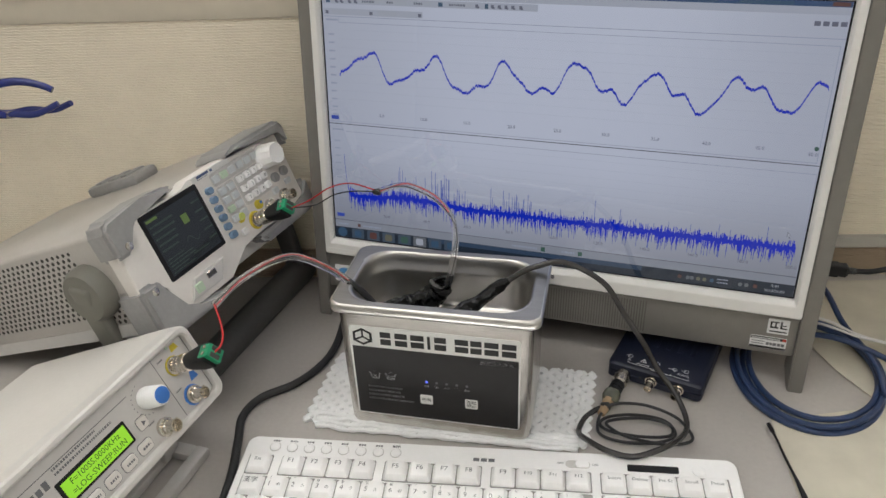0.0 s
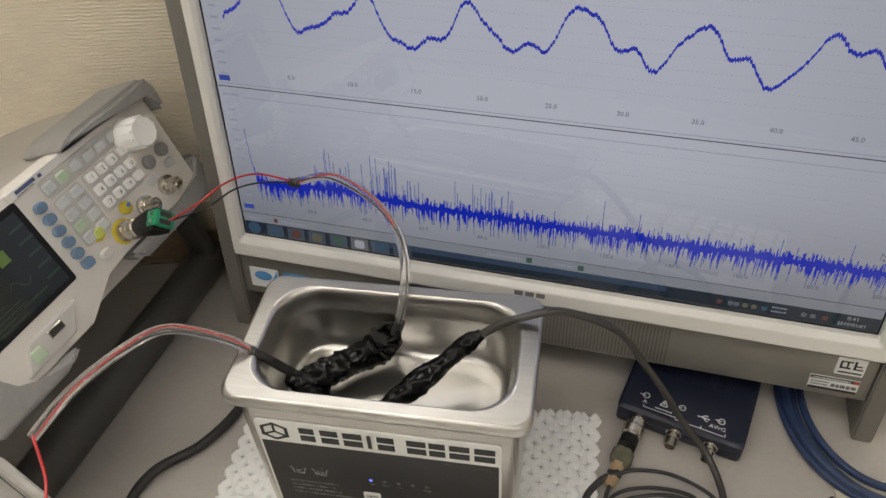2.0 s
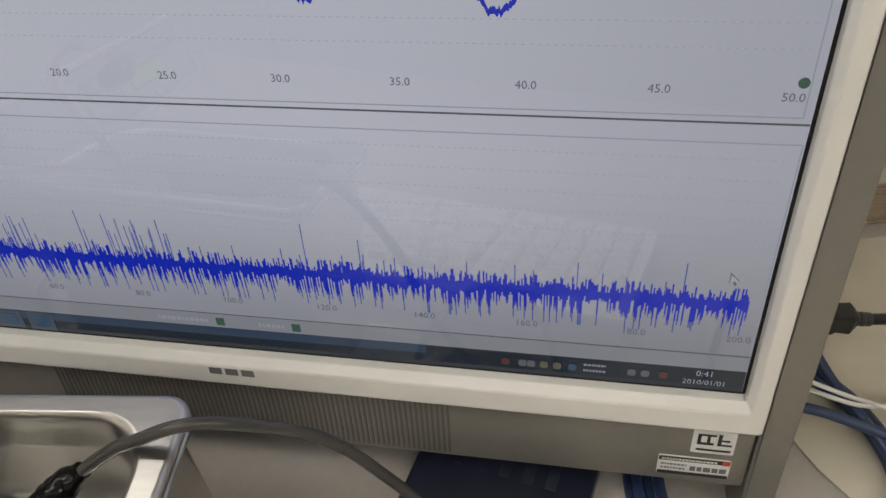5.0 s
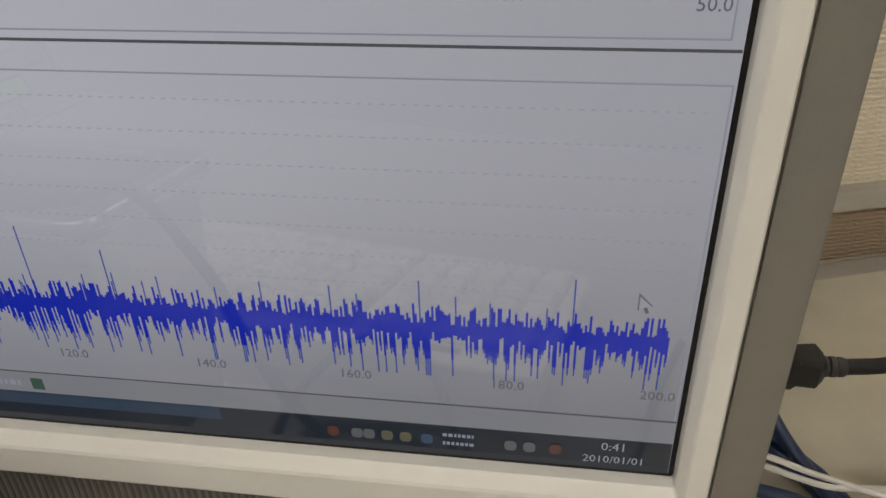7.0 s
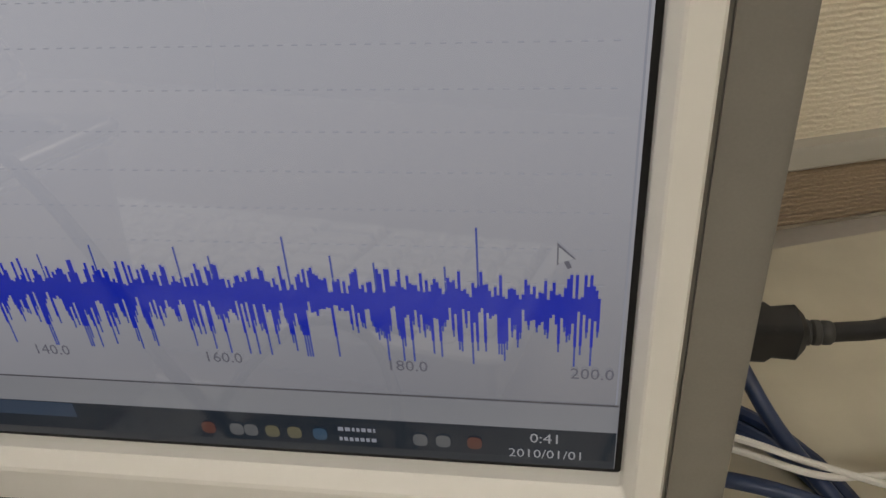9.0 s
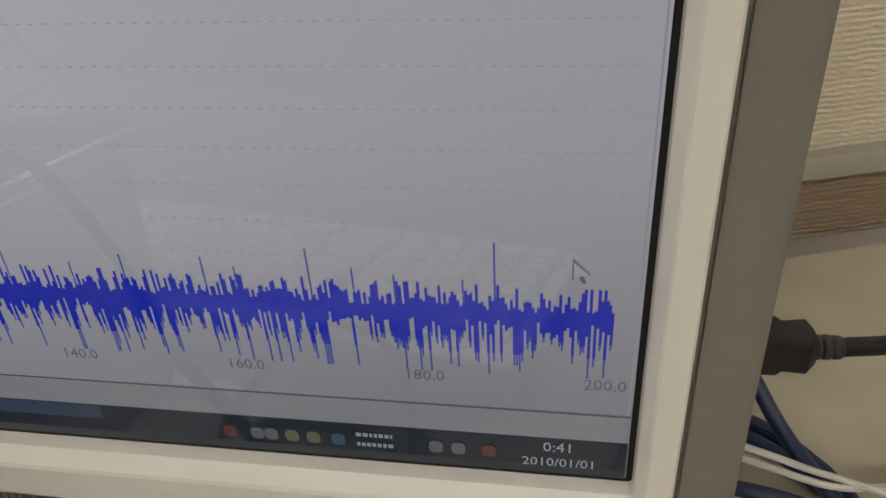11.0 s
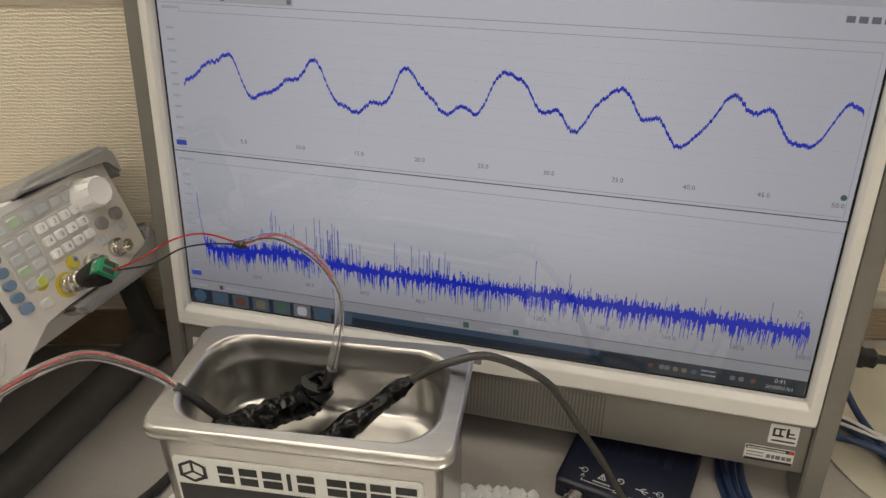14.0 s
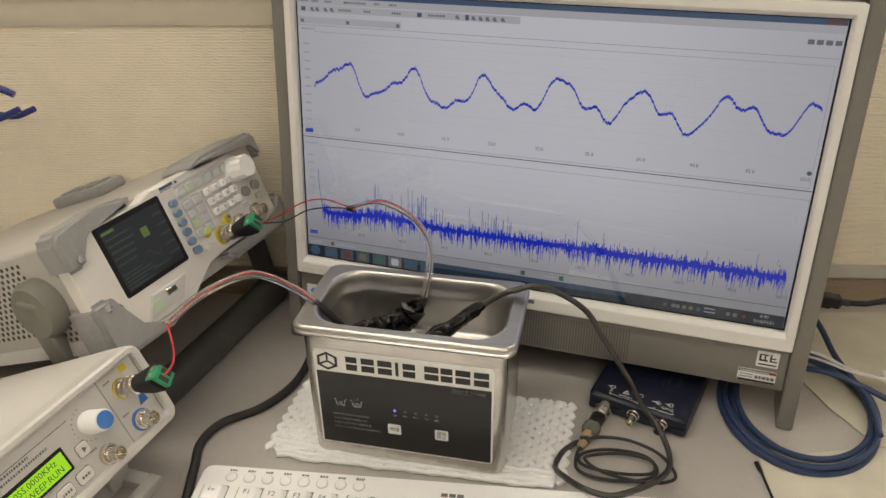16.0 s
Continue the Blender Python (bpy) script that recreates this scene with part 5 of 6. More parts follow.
def usb_scope():
    p = thing("usb_oscilloscope", PICO_M, "navy blue usb oscilloscope box under the computer screen", "oscilloscope")
    bm = bmesh.new()
    loft(bm, [[(x, y, z) for x, y in rrect(o, 0.0878 - o, o, 0.142 - o, 0.004, 4)] for o, z in ((0.0015, 0.0015), (0.0, 0.003), (0.0, 0.0095), (0.0012, 0.010), (0.0012, 0.0106), (0.0, 0.011), (0.0, 0.0175), (0.0016, 0.0192), (0.0035, 0.0196))])
    part("case", bm, NAVY, p, "navy moulded case with a seam")
    for x in (0.012, 0.078):
        for y in (0.012, 0.13):
            part("foot", lathe(bmesh.new(), [(0.005, 0.0), (0.005, 0.0016)], 12, pose(x, y, 0)), BLACK, p)
    for k in range(5):
        part("rib", boxed(0.020 + 0.0115 * k, 0.025 + 0.0115 * k, 0.040, 0.110, 0.0196, 0.0203, 0.0003), NAVY, p)
    z = 0.0199
    bm = bmesh.new()
    for a, b in (((0.0173, 0.0077), (0.0173, 0.0055)), ((0.0173, 0.0055), (0.0448, 0.0055)), ((0.0448, 0.0055), (0.0448, 0.0077)), ((0.0397, 0.0040), (0.0741, 0.0040)), ((0.0577, 0.0040), (0.0577, 0.0063)), ((0.0741, 0.0040), (0.0741, 0.0063))):
        line_strip(bm, a, b, 0.0003, z)
    part("print_line", bm, INK_WHITE, p)
    for x in (0.0169, 0.0425, 0.0695):
        bm = bmesh.new()
        n = 14
        for k in range(n):
            a, b = 2 * math.pi * k / n, 2 * math.pi * (k + 1) / n
            line_strip(bm, (x + 0.0022 * math.cos(a), 0.0155 + 0.0022 * math.sin(a)), (x + 0.0022 * math.cos(b), 0.0155 + 0.0022 * math.sin(b)), 0.0003, z)
        line_strip(bm, (x - 0.0046, 0.0155), (x, 0.0155), 0.0003, z)
        part("socket_mark", bm, INK_WHITE, p)
    text("print_line", "A", 0.0048, INK_WHITE, p, 0.0172, 0.0100, z)
    text("print_line", "AWG", 0.0046, INK_WHITE, p, 0.0680, 0.0092, z)
    bm = bmesh.new()
    for a, b in (((0.0276, 0.0115), (0.0328, 0.0115)), ((0.0328, 0.0115), (0.0302, 0.0165)), ((0.0302, 0.0165), (0.0276, 0.0115)), ((0.0302, 0.0125), (0.0302, 0.0145))):
        line_strip(bm, a, b, 0.0004, z)
    part("warning_mark", bm, INK_WHITE, p)
    bm = bmesh.new()
    for a, b in (((0.0534, 0.0135), (0.0620, 0.0135)), ((0.0560, 0.0135), (0.0586, 0.0157)), ((0.0586, 0.0157), (0.0603, 0.0157)), ((0.0573, 0.0135), (0.0595, 0.0115)), ((0.0595, 0.0115), (0.0608, 0.0115))):
        line_strip(bm, a, b, 0.0004, z)
    part("usb_mark", bm, INK_WHITE, p)
    bars(random.Random(8), 0.0250, 0.0370, 0.0080, 0.0012, z, bm := bmesh.new())
    part("print_line", bm, INK_WHITE, p)
    turn = Matrix.Rotation(math.pi / 2, 4, "X")
    for x in (0.0165, 0.0420, 0.0668):
        holder = part("socket_ring", lathe(bmesh.new(), [(0.0056, 0.0), (0.0056, 0.0012)], 20, Matrix.Translation((x, 0.0, 0.0102)) @ turn), CHROME, p)
        part("coaxial_socket", lathe(bmesh.new(), [(0.0046, 0.0), (0.0046, 0.004), (0.0039, 0.0044), (0.0039, 0.0115), (0.0033, 0.0115), (0.0032, 0.007)], 20, Matrix.Translation((x, -0.001, 0.0102)) @ turn), CHROME, p, "nickel coaxial socket")
    part("led", lathe(bmesh.new(), [(0.0012, 0.0), (0.0010, 0.0006)], 10, Matrix.Translation((0.0315, 0.0, 0.0105)) @ turn), HOLE, p, "small unlit status light")
    return p


usb_scope()


def probe_plug():
    """The coaxial plug of the tank cable on the oscilloscope's first socket."""
    a = PICO_M @ Vector((0.0165, -0.0015, 0.0102))
    b = Vector((-0.0020, 0.6230, 0.0040))
    d = b - a
    p = thing("coaxial_plug", frame_of(a, d.cross(Vector((0, 0, 1))).normalized(), d.normalized().cross(d.cross(Vector((0, 0, 1))).normalized())) , "nickel and black coaxial plug with a taped boot on the oscilloscope", "plug")
    q = (d.normalized()).to_track_quat("Z", "Y").to_matrix().to_4x4()
    q.translation = a
    p.matrix_basis = q
    part("collar", lathe(bmesh.new(), [(0.0056, 0.0), (0.0072, 0.0006), (0.0074, 0.005), (0.0064, 0.0056), (0.0074, 0.0062), (0.0074, 0.0120), (0.0060, 0.0132)], 22), CHROME, p, "knurled nickel collar")
    part("grip", lathe(bmesh.new(), [(0.0058, 0.0128), (0.0064, 0.0140), (0.0064, 0.0160), (0.0058, 0.0165), (0.0064, 0.0170), (0.0064, 0.0200), (0.0058, 0.0205), (0.0064, 0.0210), (0.0064, 0.0240), (0.0056, 0.0250)], 18), BLACK, p, "ribbed black grip")
    bm = bmesh.new()
    loft(bm, [[(x, y, z) for x, y in rrect(-w, w, -h, h, min(w, h) * 0.7, 4)] for w, h, z in ((0.0056, 0.0056, 0.0245), (0.0076, 0.0052, 0.027), (0.0078, 0.0050, 0.033), (0.0056, 0.0044, 0.038))])
    part("boot", bm, CLEAR_BOOT, p, "olive plastic boot")
    part("tape", lathe(bmesh.new(), [(0.0056, 0.0360), (0.0050, 0.0400), (0.0044, 0.0480), (0.0034, 0.0540)], 12), TAN, p, "tan tape wrap")


probe_plug()


# ---- foam net under the cleaner ----
def foam_net():
    """Two layers of white foam netting: wavy strands that meet at their crests."""
    m = pose(-0.1380, 0.6010, 0.0, 0, 0, 8.5)
    hw, hd = 0.127, 0.049
    net = thing("foam_net", m, "folded sheet of white foam netting under the cleaner", "foam net")
    for layer, (zz, ph, w0, d0) in enumerate(((0.0022, 0.0, hw, hd), (0.0046, 0.03, hw - 0.0124, hd - 0.002))):
        bm = bmesh.new()
        pitch, wave = 0.0062, 0.0120
        rows = int(2 * w0 / pitch)
        for r in range(rows + 1):
            x0 = -w0 + r * pitch
            pts = []
            n = int(2 * d0 / (wave / 6))
            for k in range(n + 1):
                y = -d0 + 2 * d0 * k / n
                s = 1 if r % 2 else -1
                x = x0 + s * pitch * 0.36 * math.sin(2 * math.pi * (y / wave + ph)) + 0.06 * (y + 0.02)
                edge = 0.004 * noise.noise((x * 25, y * 25, layer))
                pts.append(Vector((x, y + edge, zz + 0.0012 * noise.noise((x * 60, y * 60, 3 + layer)))))
            sweep(bm, pts, 0.0036, 8)
        for v in bm.verts:
            v.co.z = zz + 0.5 * (v.co.z - zz)
        part("net_layer", bm, FOAM, net)
    for k in range(4):
        bm = bmesh.new()
        pts = [Vector((-hw * 0.94 + 2 * hw * 0.92 * i / 40, -hd - 0.006 + 0.0040 * k + 0.003 * noise.noise((i * 0.3, k, 0)), 0.0030 + 0.0012 * k + 0.0008 * noise.noise((i * 0.5, k, 5)))) for i in range(41)]
        sweep(bm, pts, lambda t: 0.0024 + 0.0006 * math.sin(90 * t), 7)
        part("fold", bm, FOAM, net)


foam_net()


# ---- what hangs in the tank ----
def lumpy(name, pts, r, parent, seed, seg=20, amp=0.22):
    """A rod wrapped in glossy black sealant: a tube with a knobbly skin."""
    line = smooth_path(pts, 16)
    bm = bmesh.new()
    sweep(bm, line, r, seg)
    for v in bm.verts:
        k = noise.noise(v.co * 160 + Vector((seed, 0, 0))) + 0.6 * noise.noise(v.co * 380 + Vector((0, seed, 0)))
        near = min(line, key=lambda p: (p - v.co).length_squared)
        v.co += (v.co - near) * amp * k
    return part(name, bm, TAR, parent)


probe = thing("sealed_probe", Matrix.Identity(4), "knobbly transducer coated in glossy black sealant lying in the tank", "probe")
lumpy("coated_rod", [(-0.2027, 0.5771, 0.1092), (-0.1967, 0.5792, 0.1041), (-0.1886, 0.5854, 0.1021), (-0.1766, 0.5976, 0.1021), (-0.1646, 0.6088, 0.1031), (-0.1556, 0.6160, 0.1072), (-0.1530, 0.6181, 0.1153)], lambda t: 0.0048 + 0.0040 * min(1, t * 3.0) + 0.0012 * min(1, t * 1.2) + 0.0006 * math.sin(9 * t), probe, 1.0)
lumpy("end_blob", [(-0.1927, 0.5884, 0.0981), (-0.1896, 0.5773, 0.0966), (-0.1854, 0.5687, 0.0955)], lambda t: 0.0092 + 0.0014 * math.sin(3 * t), probe, 4.0)
lumpy("collar_coil", [(-0.1607, 0.6210, 0.1153), (-0.1541, 0.6246, 0.1173), (-0.1465, 0.6212, 0.1173), (-0.1474, 0.6141, 0.1153), (-0.1545, 0.6120, 0.1147), (-0.1606, 0.6170, 0.1153), (-0.1566, 0.6221, 0.1178)], lambda t: 0.0017, probe, 9.0)
probe2 = thing("sealed_sleeve", Matrix.Identity(4), "cable sleeve wrapped in glossy black sealant leaning in the tank", "probe")
lumpy("coated_rod", [(-0.1560, 0.5624, 0.0940), (-0.1440, 0.5737, 0.0991), (-0.1300, 0.5869, 0.1051), (-0.1140, 0.6033, 0.1132), (-0.1020, 0.6160, 0.1203), (-0.0929, 0.6222, 0.1264)], lambda t: 0.0040 + 0.0026 * math.sin(math.pi * min(1, t * 1.05)) + 0.0008 * math.sin(17 * t), probe2, 7.0)

cable("probe_cable", [(-0.0944, 0.6211, 0.1254), (-0.0818, 0.6253, 0.1345), (-0.0707, 0.6279, 0.1400), (-0.0476, 0.6352, 0.1436), (-0.0153, 0.6497, 0.1193), (0.0047, 0.6563, 0.0846), (0.0247, 0.6557, 0.0552),
                     (0.0395, 0.6550, 0.0300), (0.0565, 0.6460, 0.0140), (0.0670, 0.6280, 0.0070), (0.0690, 0.6060, 0.0100), (0.0620, 0.5800, 0.0200), (0.0480, 0.5560, 0.0290), (0.0294, 0.5420, 0.0300), (0.0100, 0.5430, 0.0295), (-0.0080, 0.5600, 0.0200), (-0.0190, 0.5800, 0.0080), (-0.0180, 0.6010, 0.0040), (-0.0110, 0.6150, 0.0036), (-0.0040, 0.6215, 0.0040)], 0.0025, GREY_CABLE, "grey probe cable arching from the tank to the oscilloscope", "cable", 12)
cable("thin_cable", [(-0.0030, 0.6180, 0.0040), (-0.0055, 0.6030, 0.0045), (-0.0015, 0.5860, 0.0050), (0.0185, 0.5820, 0.0050), (0.0465, 0.5890, 0.0048), (0.0605, 0.6030, 0.0045), (0.0505, 0.6180, 0.0045), (0.0265, 0.6190, 0.0045), (0.0045, 0.6110, 0.0045), (-0.0035, 0.5980, 0.0062), (0.0065, 0.5900, 0.0066), (0.0345, 0.5910, 0.0066), (0.0565, 0.5990, 0.0064),
                    (0.0545, 0.6120, 0.0066), (0.0325, 0.6140, 0.0066), (0.0095, 0.6050, 0.0075), (0.0025, 0.5960, 0.0082), (0.0205, 0.5860, 0.0082), (0.0505, 0.5850, 0.0082), (0.0685, 0.5910, 0.0080), (0.0745, 0.6010, 0.0080), (0.0605, 0.6200, 0.0085), (0.0345, 0.6290, 0.0085), (0.0105, 0.6270, 0.0075), (-0.0015, 0.6210, 0.0060)], 0.0014, RUBBER, "thin black cable coiled loosely on the desk", "cable", 8, 8)
tagged(part("cable_tie", lathe(bmesh.new(), [(0.0032, -0.004), (0.0042, -0.0025), (0.0042, 0.0025), (0.0030, 0.004)], 10, pose(-0.0020, 0.6225, 0.0048, 0, 80, 20)), RUBBER), "knot of black tape round the cables", "tape")


# ---- clear tubes with wires ----
def wired_tube(name, pts, label, r=0.0030, red_to=1.0):
    line = smooth_path(pts, 12)
    t = thing(name, Matrix.Identity(4), label, "tube", "clear tubes")
    hose = part("hose", sweep(bmesh.new(), line, r, 12, False), TUBE, t, "clear plastic hose")
    hose.visible_shadow = False
    for nm, mat, ph, rs in (("red_strand", RED_WIRE, 0.0, 0.0005), ("black_strand", GREY_CABLE, math.pi, 0.0004)):
        bm = bmesh.new()
        w = []
        for i, p in enumerate(line[:int(len(line) * (red_to if "red" in nm else 1.0))]):
            a = ph + i * 0.045
            w.append(p + Vector((0.0010 * math.cos(a), 0.0006 * math.sin(a), 0.0010 * math.sin(a))))
        part(nm, sweep(bm, w, rs, 6), mat, t)
    return t


wired_tube("clear_tube", [(-0.2448, 0.7036, 0.1540), (-0.2248, 0.7041, 0.1620), (-0.2068, 0.6986, 0.1660), (-0.1785, 0.6830, 0.1653), (-0.1580, 0.6653, 0.1587), (-0.1485, 0.6496, 0.1501), (-0.1444, 0.6338, 0.1403), (-0.1446, 0.6253, 0.1294), (-0.1465, 0.6222, 0.1183)], "clear tube with red and dark wires arching into the tank", 0.0030, 0.5)
wired_tube("clear_tube", [(-0.2830, 0.4750, 0.1650), (-0.2742, 0.4994, 0.1734), (-0.2615, 0.5302, 0.1747), (-0.2529, 0.5530, 0.1661), (-0.2319, 0.5667, 0.1486), (-0.2168, 0.5709, 0.1355)], "clear tube with red wire reaching over the tank rim")
cable("black_sleeve", [(-0.2188, 0.5704, 0.1375), (-0.2097, 0.5730, 0.1274), (-0.2027, 0.5771, 0.1153), (-0.1977, 0.5812, 0.1051)], 0.0029, RUBBER, "black sleeve on the tube inside the tank", "sleeve")
cable("black_sleeve", [(-0.1453, 0.6237, 0.1228), (-0.1465, 0.6222, 0.1183), (-0.1485, 0.6211, 0.1132)], 0.0034, RUBBER, "black sleeve on the upright tube in the tank", "sleeve")
tagged(part("heat_shrink", lathe(bmesh.new(), [(0.0022, -0.004), (0.0030, -0.002), (0.0032, 0.002), (0.0030, 0.004)], 10, Matrix.Translation((-0.2464, 0.7036, 0.1532)) @ Matrix.Rotation(math.pi / 2, 4, "Y")), RUBBER), "black shrink sleeve where the wires enter the tube", "sleeve")
RIG_T = RIG_M @ Vector((0.1152, -0.0005, 0.0480))
cable("red_wire", [RIG_T, (-0.2968, 0.6586, 0.1600), (-0.2838, 0.6786, 0.1655), (-0.2688, 0.6946, 0.1640), (-0.2468, 0.7036, 0.1545)], 0.0007, RED_WIRE, "thin red wire from the green terminal to the tube", "wire", 10, 6)
cable("black_wire", [RIG_T + Vector((0.001, 0.003, -0.001)), (-0.2968, 0.6686, 0.1500), (-0.2838, 0.6866, 0.1540), (-0.2688, 0.6986, 0.1535), (-0.2468, 0.7041, 0.1530)], 0.0007, RUBBER, "thin black wire from the green terminal to the tube", "wire", 10, 6)
FEEL_T = FEEL_M @ Vector((0.0600, 0.0075, 0.0470))
cable("red_wire", [FEEL_T, (-0.2650, 0.4520, 0.1510), (-0.2710, 0.4630, 0.1565), (-0.2830, 0.4755, 0.1655)], 0.0008, RED_WIRE, "thin red wire from the lower terminal to the tube", "wire", 10, 6)

# ---- cords and clutter on the desk ----
cable("black_cable", [(-0.3005, 0.7330, 0.0040), (-0.2915, 0.6930, 0.0040), (-0.2795, 0.6430, 0.0040), (-0.2795, 0.6080, 0.0040), (-0.2915, 0.5750, 0.0040), (-0.3135, 0.5480, 0.0040), (-0.3175, 0.5210, 0.0040), (-0.3055, 0.4930, 0.0040), (-0.2885, 0.4530, 0.0040), (-0.2755, 0.4030, 0.0040), (-0.2705, 0.3330, 0.0040)], 0.0038, RUBBER, "thick black power cord running along the desk", "cord")


def blue_coil():
    c = thing("network_cable", pose(0.1725, 0.7250, 0), "coiled dark blue network cable lying on the desk", "cable")
    for k, (rx, ry, z, dx, ph) in enumerate(((0.066, 0.084, 0.0028, 0.0, 0.0), (0.061, 0.078, 0.0028, 0.004, 0.3), (0.064, 0.081, 0.0078, 0.001, 0.7), (0.056, 0.072, 0.0078, 0.004, 1.0))):
        pts = []
        for i in range(25):
            a = 2 * math.pi * i / 24 + ph
            pts.append((dx + rx * math.cos(a), ry * math.sin(a), z + 0.0012 * math.sin(2 * a + k)))
        part("loop", sweep(bmesh.new(), smooth_path(pts, 4), 0.0028, 8, False), BLUE_CABLE, c)
    return c


blue_coil()
cable("network_cable", [(0.2345, 0.6930, 0.0130), (0.2295, 0.7330, 0.0180), (0.2045, 0.7730, 0.0300), (0.1845, 0.8030, 0.0500), (0.1545, 0.8330, 0.0600)], 0.0028, BLUE_CABLE, "dark blue network cable rising behind the computer", "cable")
cable("network_cable", [(0.1595, 0.7630, 0.0180), (0.1945, 0.7530, 0.0260), (0.2245, 0.7450, 0.0230), (0.2645, 0.7330, 0.0150), (0.3245, 0.7280, 0.0100)], 0.0028, BLUE_CABLE, "dark blue network cable crossing the coil", "cable")
for k in range(2):
    cable("white_cord", [(0.1500, 0.7700 + 0.006 * k, 0.0300), (0.1850, 0.7620, 0.0330 + 0.006 * k), (0.2150, 0.7560 + 0.004 * k, 0.0290), (0.2450, 0.7640 - 0.01 * k, 0.0200 + 0.008 * k), (0.2750, 0.7560 + 0.02 * k, 0.0160)], 0.0012, WHITE, "thin white cord beside the blue cables", "cord", 10, 8)


def white_connector():
    p = thing("usb_connector", pose(0.2665, 0.7640, 0.0200, 0, 4, -14), "white usb connector lying on the blue cables", "connector")
    part("shell", boxed(-0.016, 0.020, -0.008, 0.008, -0.005, 0.005, 0.0025, 3), WHITE, p)
    part("nose", boxed(-0.024, -0.0155, -0.005, 0.005, -0.0035, 0.0035, 0.0018, 2), WHITE, p)
    part("collar", boxed(0.0195, 0.0260, -0.007, 0.007, -0.0042, 0.0042, 0.0015, 2), BLUE_CABLE, p)


white_connector()


def mains_plug():
    """The power plug in the computer's side and its cord."""
    p = thing("power_plug", pose(0.1790, 0.7370, 0.1105, 0, 0, 2), "black power plug in the side of the computer", "plug")
    bm = bmesh.new()
    rx = Matrix.Rotation(math.pi / 2, 4, "Y")
    loft(bm, [[rx @ Vector((x, y, z)) for x, y in rrect(-w, w, -h, h, r, 4)] for w, h, r, z in ((0.0058, 0.0052, 0.002, -0.010), (0.0060, 0.0054, 0.002, 0.000), (0.0052, 0.0047, 0.002, 0.0015), (0.0055, 0.0050, 0.002, 0.0070), (0.0036, 0.0034, 0.0015, 0.0090))])
    part("plug_body", bm, BLACK, p)
    part("strain_relief", lathe(bmesh.new(), [(0.0030, 0.0085), (0.0032, 0.0100), (0.0026, 0.0104), (0.0031, 0.0110), (0.0031, 0.0124), (0.0026, 0.0128), (0.0030, 0.0134), (0.0029, 0.0150), (0.0024, 0.0156)], 14, rx), INK_BLACK, p)
    part("cord", sweep(bmesh.new(), smooth_path([(0.0150, 0, 0), (0.0300, 0.001, 0.0016), (0.052, 0.006, 0.008), (0.080, 0.02, 0.012), (0.14, 0.06, -0.02), (0.22, 0.09, -0.10)], 8), 0.0024, 10), BLACK, p)


mains_plug()


def paper_sheet():
    bm = bmesh.new()
    pts = [(0.140, 0.648), (0.228, 0.690), (0.345, 0.720), (0.42, 0.55), (0.30, 0.42), (0.176, 0.420), (0.158, 0.56)]
    prism(bm, pts, 0.0003, 0.0010)
    tagged(part("paper", bm, PAPER), "creased, stained beige paper on the desk", "paper")
    pts2 = [(0.120, 0.870), (0.300, 0.925), (0.450, 0.900), (0.440, 0.745), (0.236, 0.692), (0.200, 0.735)]
    bm = bmesh.new()
    prism(bm, pts2, 0.0011, 0.0018)
    tagged(part("paper", bm, PAPER), "pale paper sheet under the blue cables", "paper")


paper_sheet()


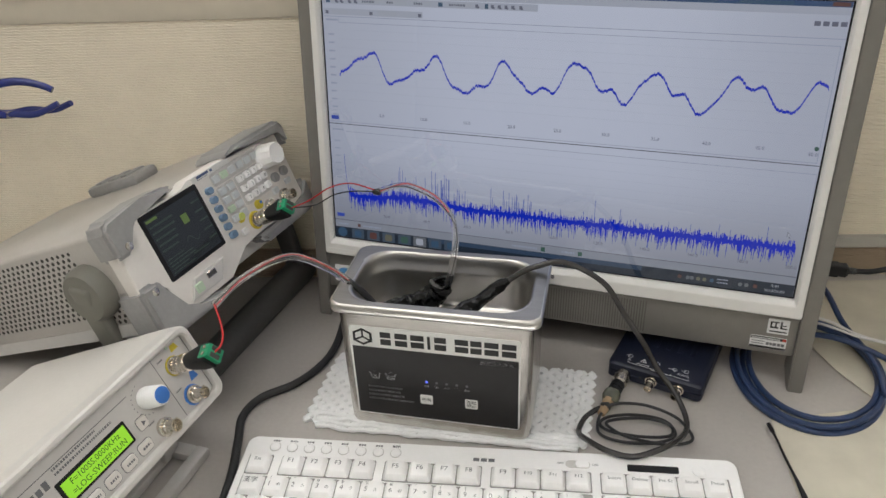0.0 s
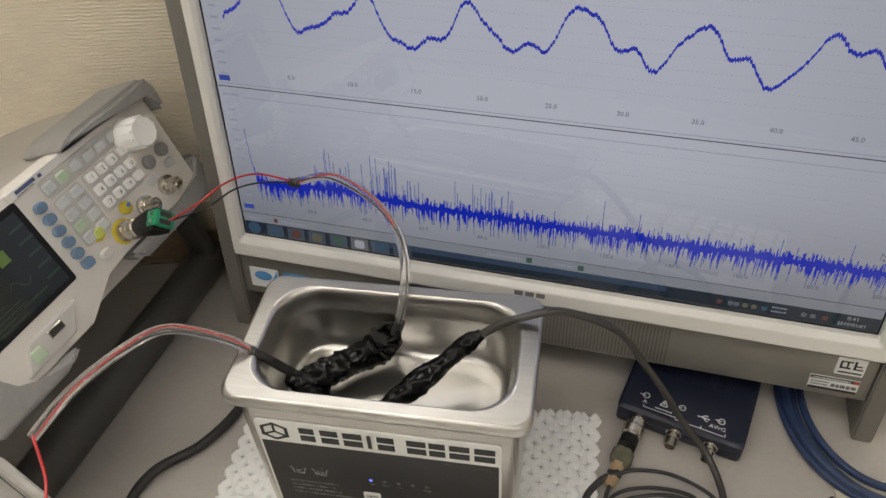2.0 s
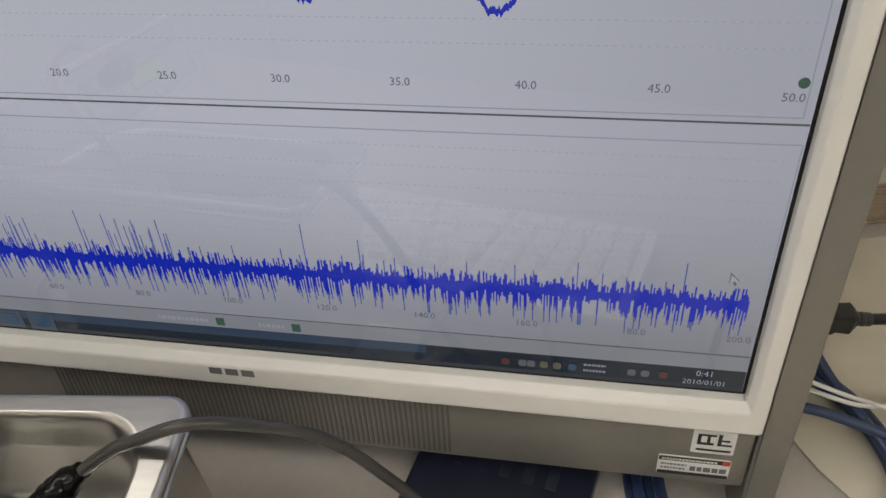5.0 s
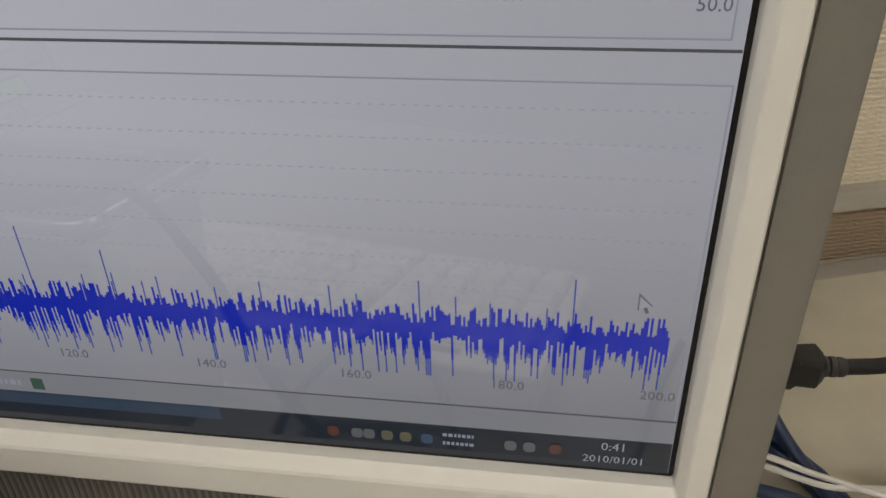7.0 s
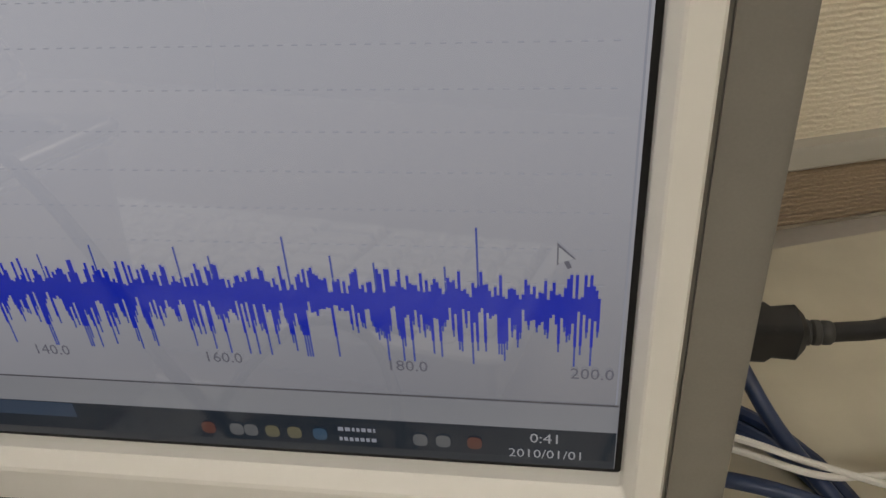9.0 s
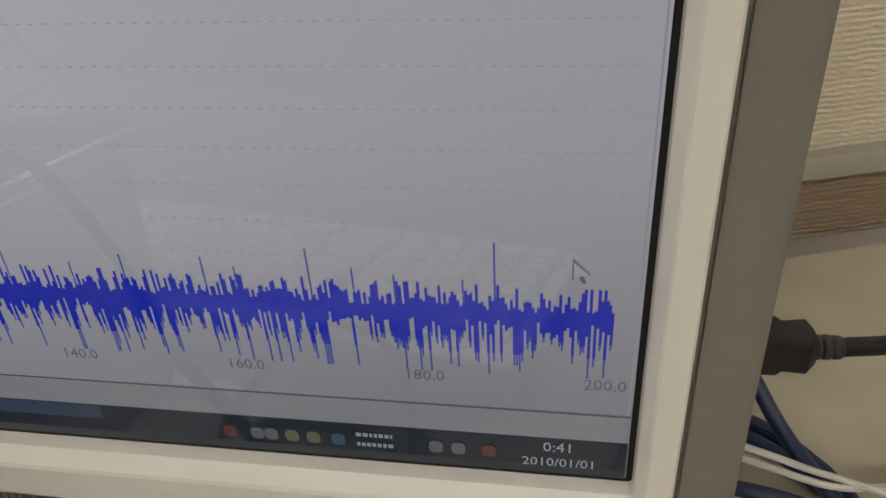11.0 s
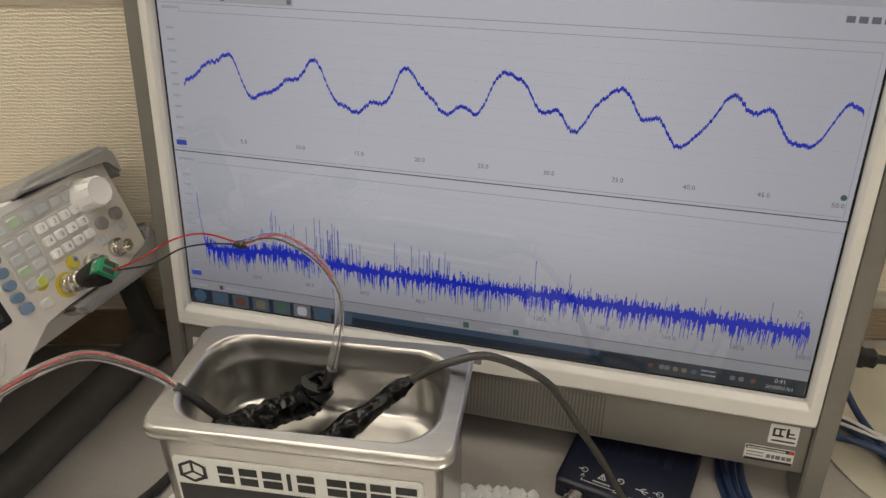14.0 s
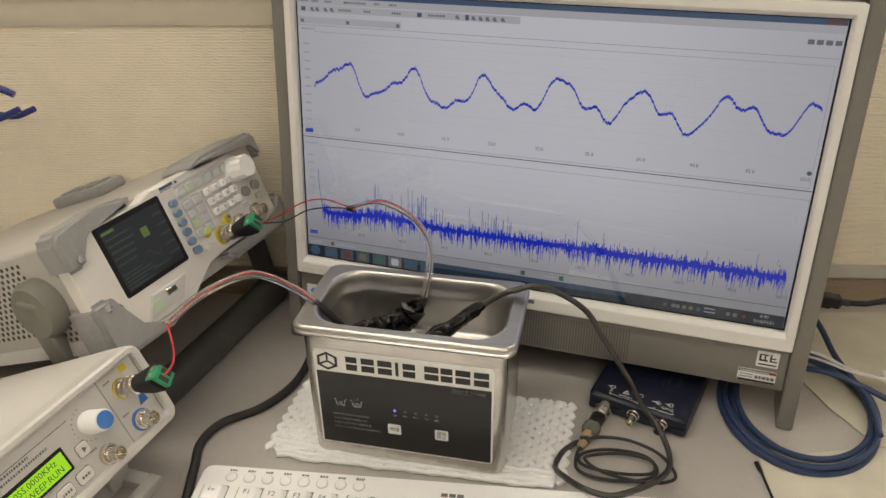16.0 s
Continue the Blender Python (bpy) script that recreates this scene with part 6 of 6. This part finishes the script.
def glasses_arm():
    """A thin black temple arm with a thicker tip lying on the paper."""
    pts = [(0.1371, 0.6405, 0.0028), (0.1421, 0.6260, 0.0030), (0.1496, 0.6000, 0.0034), (0.1566, 0.5780, 0.0038), (0.1616, 0.5600, 0.0042), (0.1736, 0.5200, 0.0046), (0.1886, 0.4800, 0.0046)]
    bm = bmesh.new()
    sweep(bm, smooth_path(pts, 8), lambda t: 0.0019 if t < 0.12 else 0.0011 + 0.0012 * max(0, min(1, (t - 0.42) * 4)), 8)
    tagged(part("spectacle_arm", bm, BLACK), "thin black spectacle arm lying on the paper", "spectacles")


glasses_arm()


# ---- laboratory clamp at the wall ----
def lab_clamp():
    c = thing("clamp_stand", pose(-0.778, 0.570, 0.0), "laboratory clamp with blue vinyl fingers on a metal stand", "clamp stand")
    part("base", boxed(-0.05, 0.05, -0.06, 0.03, 0.0, 0.012, 0.004), SILVER_DARK, c)
    part("rod", lathe(bmesh.new(), [(0.005, 0.012), (0.005, 0.50), (0.004, 0.502)], 14), CHROME, c)
    part("boss", boxed(-0.012, 0.014, -0.012, 0.012, 0.232, 0.260, 0.004), SILVER_DARK, c)
    u = Vector((0.233, 0.076, 0.0)).normalized()

    def at(d, z, side=0.0):
        return Vector((0, 0, 0.241)) + u * d + Vector((0, 0, z)) + Vector((-u.y, u.x, 0)) * side

    part("bar", sweep(bmesh.new(), [at(0.0, 0), at(0.125, 0)], 0.0045, 10), CHROME, c)
    part("joint", sweep(bmesh.new(), [at(0.118, -0.014), at(0.122, 0.018)], 0.0085, 12), SILVER_DARK, c, "dull metal clamp joint")
    part("wing_nut", sweep(bmesh.new(), [at(0.140, -0.012), at(0.150, -0.026)], lambda t: 0.003 + 0.004 * t, 10), SILVER_DARK, c)
    part("shank", sweep(bmesh.new(), [at(0.120, 0.014), at(0.165, 0.018)], 0.0050, 10), CHROME, c)
    part("finger", sweep(bmesh.new(), smooth_path([at(0.160, 0.018), at(0.195, 0.024), at(0.212, 0.024), at(0.228, 0.020), at(0.238, 0.015)], 6), lambda t: 0.0044 - 0.0012 * t, 10), BLUE_DIP, c, "blue vinyl coated finger")
    for s in (-1, 1):
        part("finger", sweep(bmesh.new(), smooth_path([at(0.150, -0.004), at(0.185, -0.008, 0.002 * s), at(0.202, -0.006 - 0.003 * s, 0.014 * s), at(0.224, -0.007 - 0.004 * s, 0.016 * s), at(0.246, 0.001 - 0.004 * s, 0.012 * s)], 6), lambda t: 0.0041 - 0.0011 * t, 10), BLUE_DIP, c, "blue vinyl coated finger")


lab_clamp()
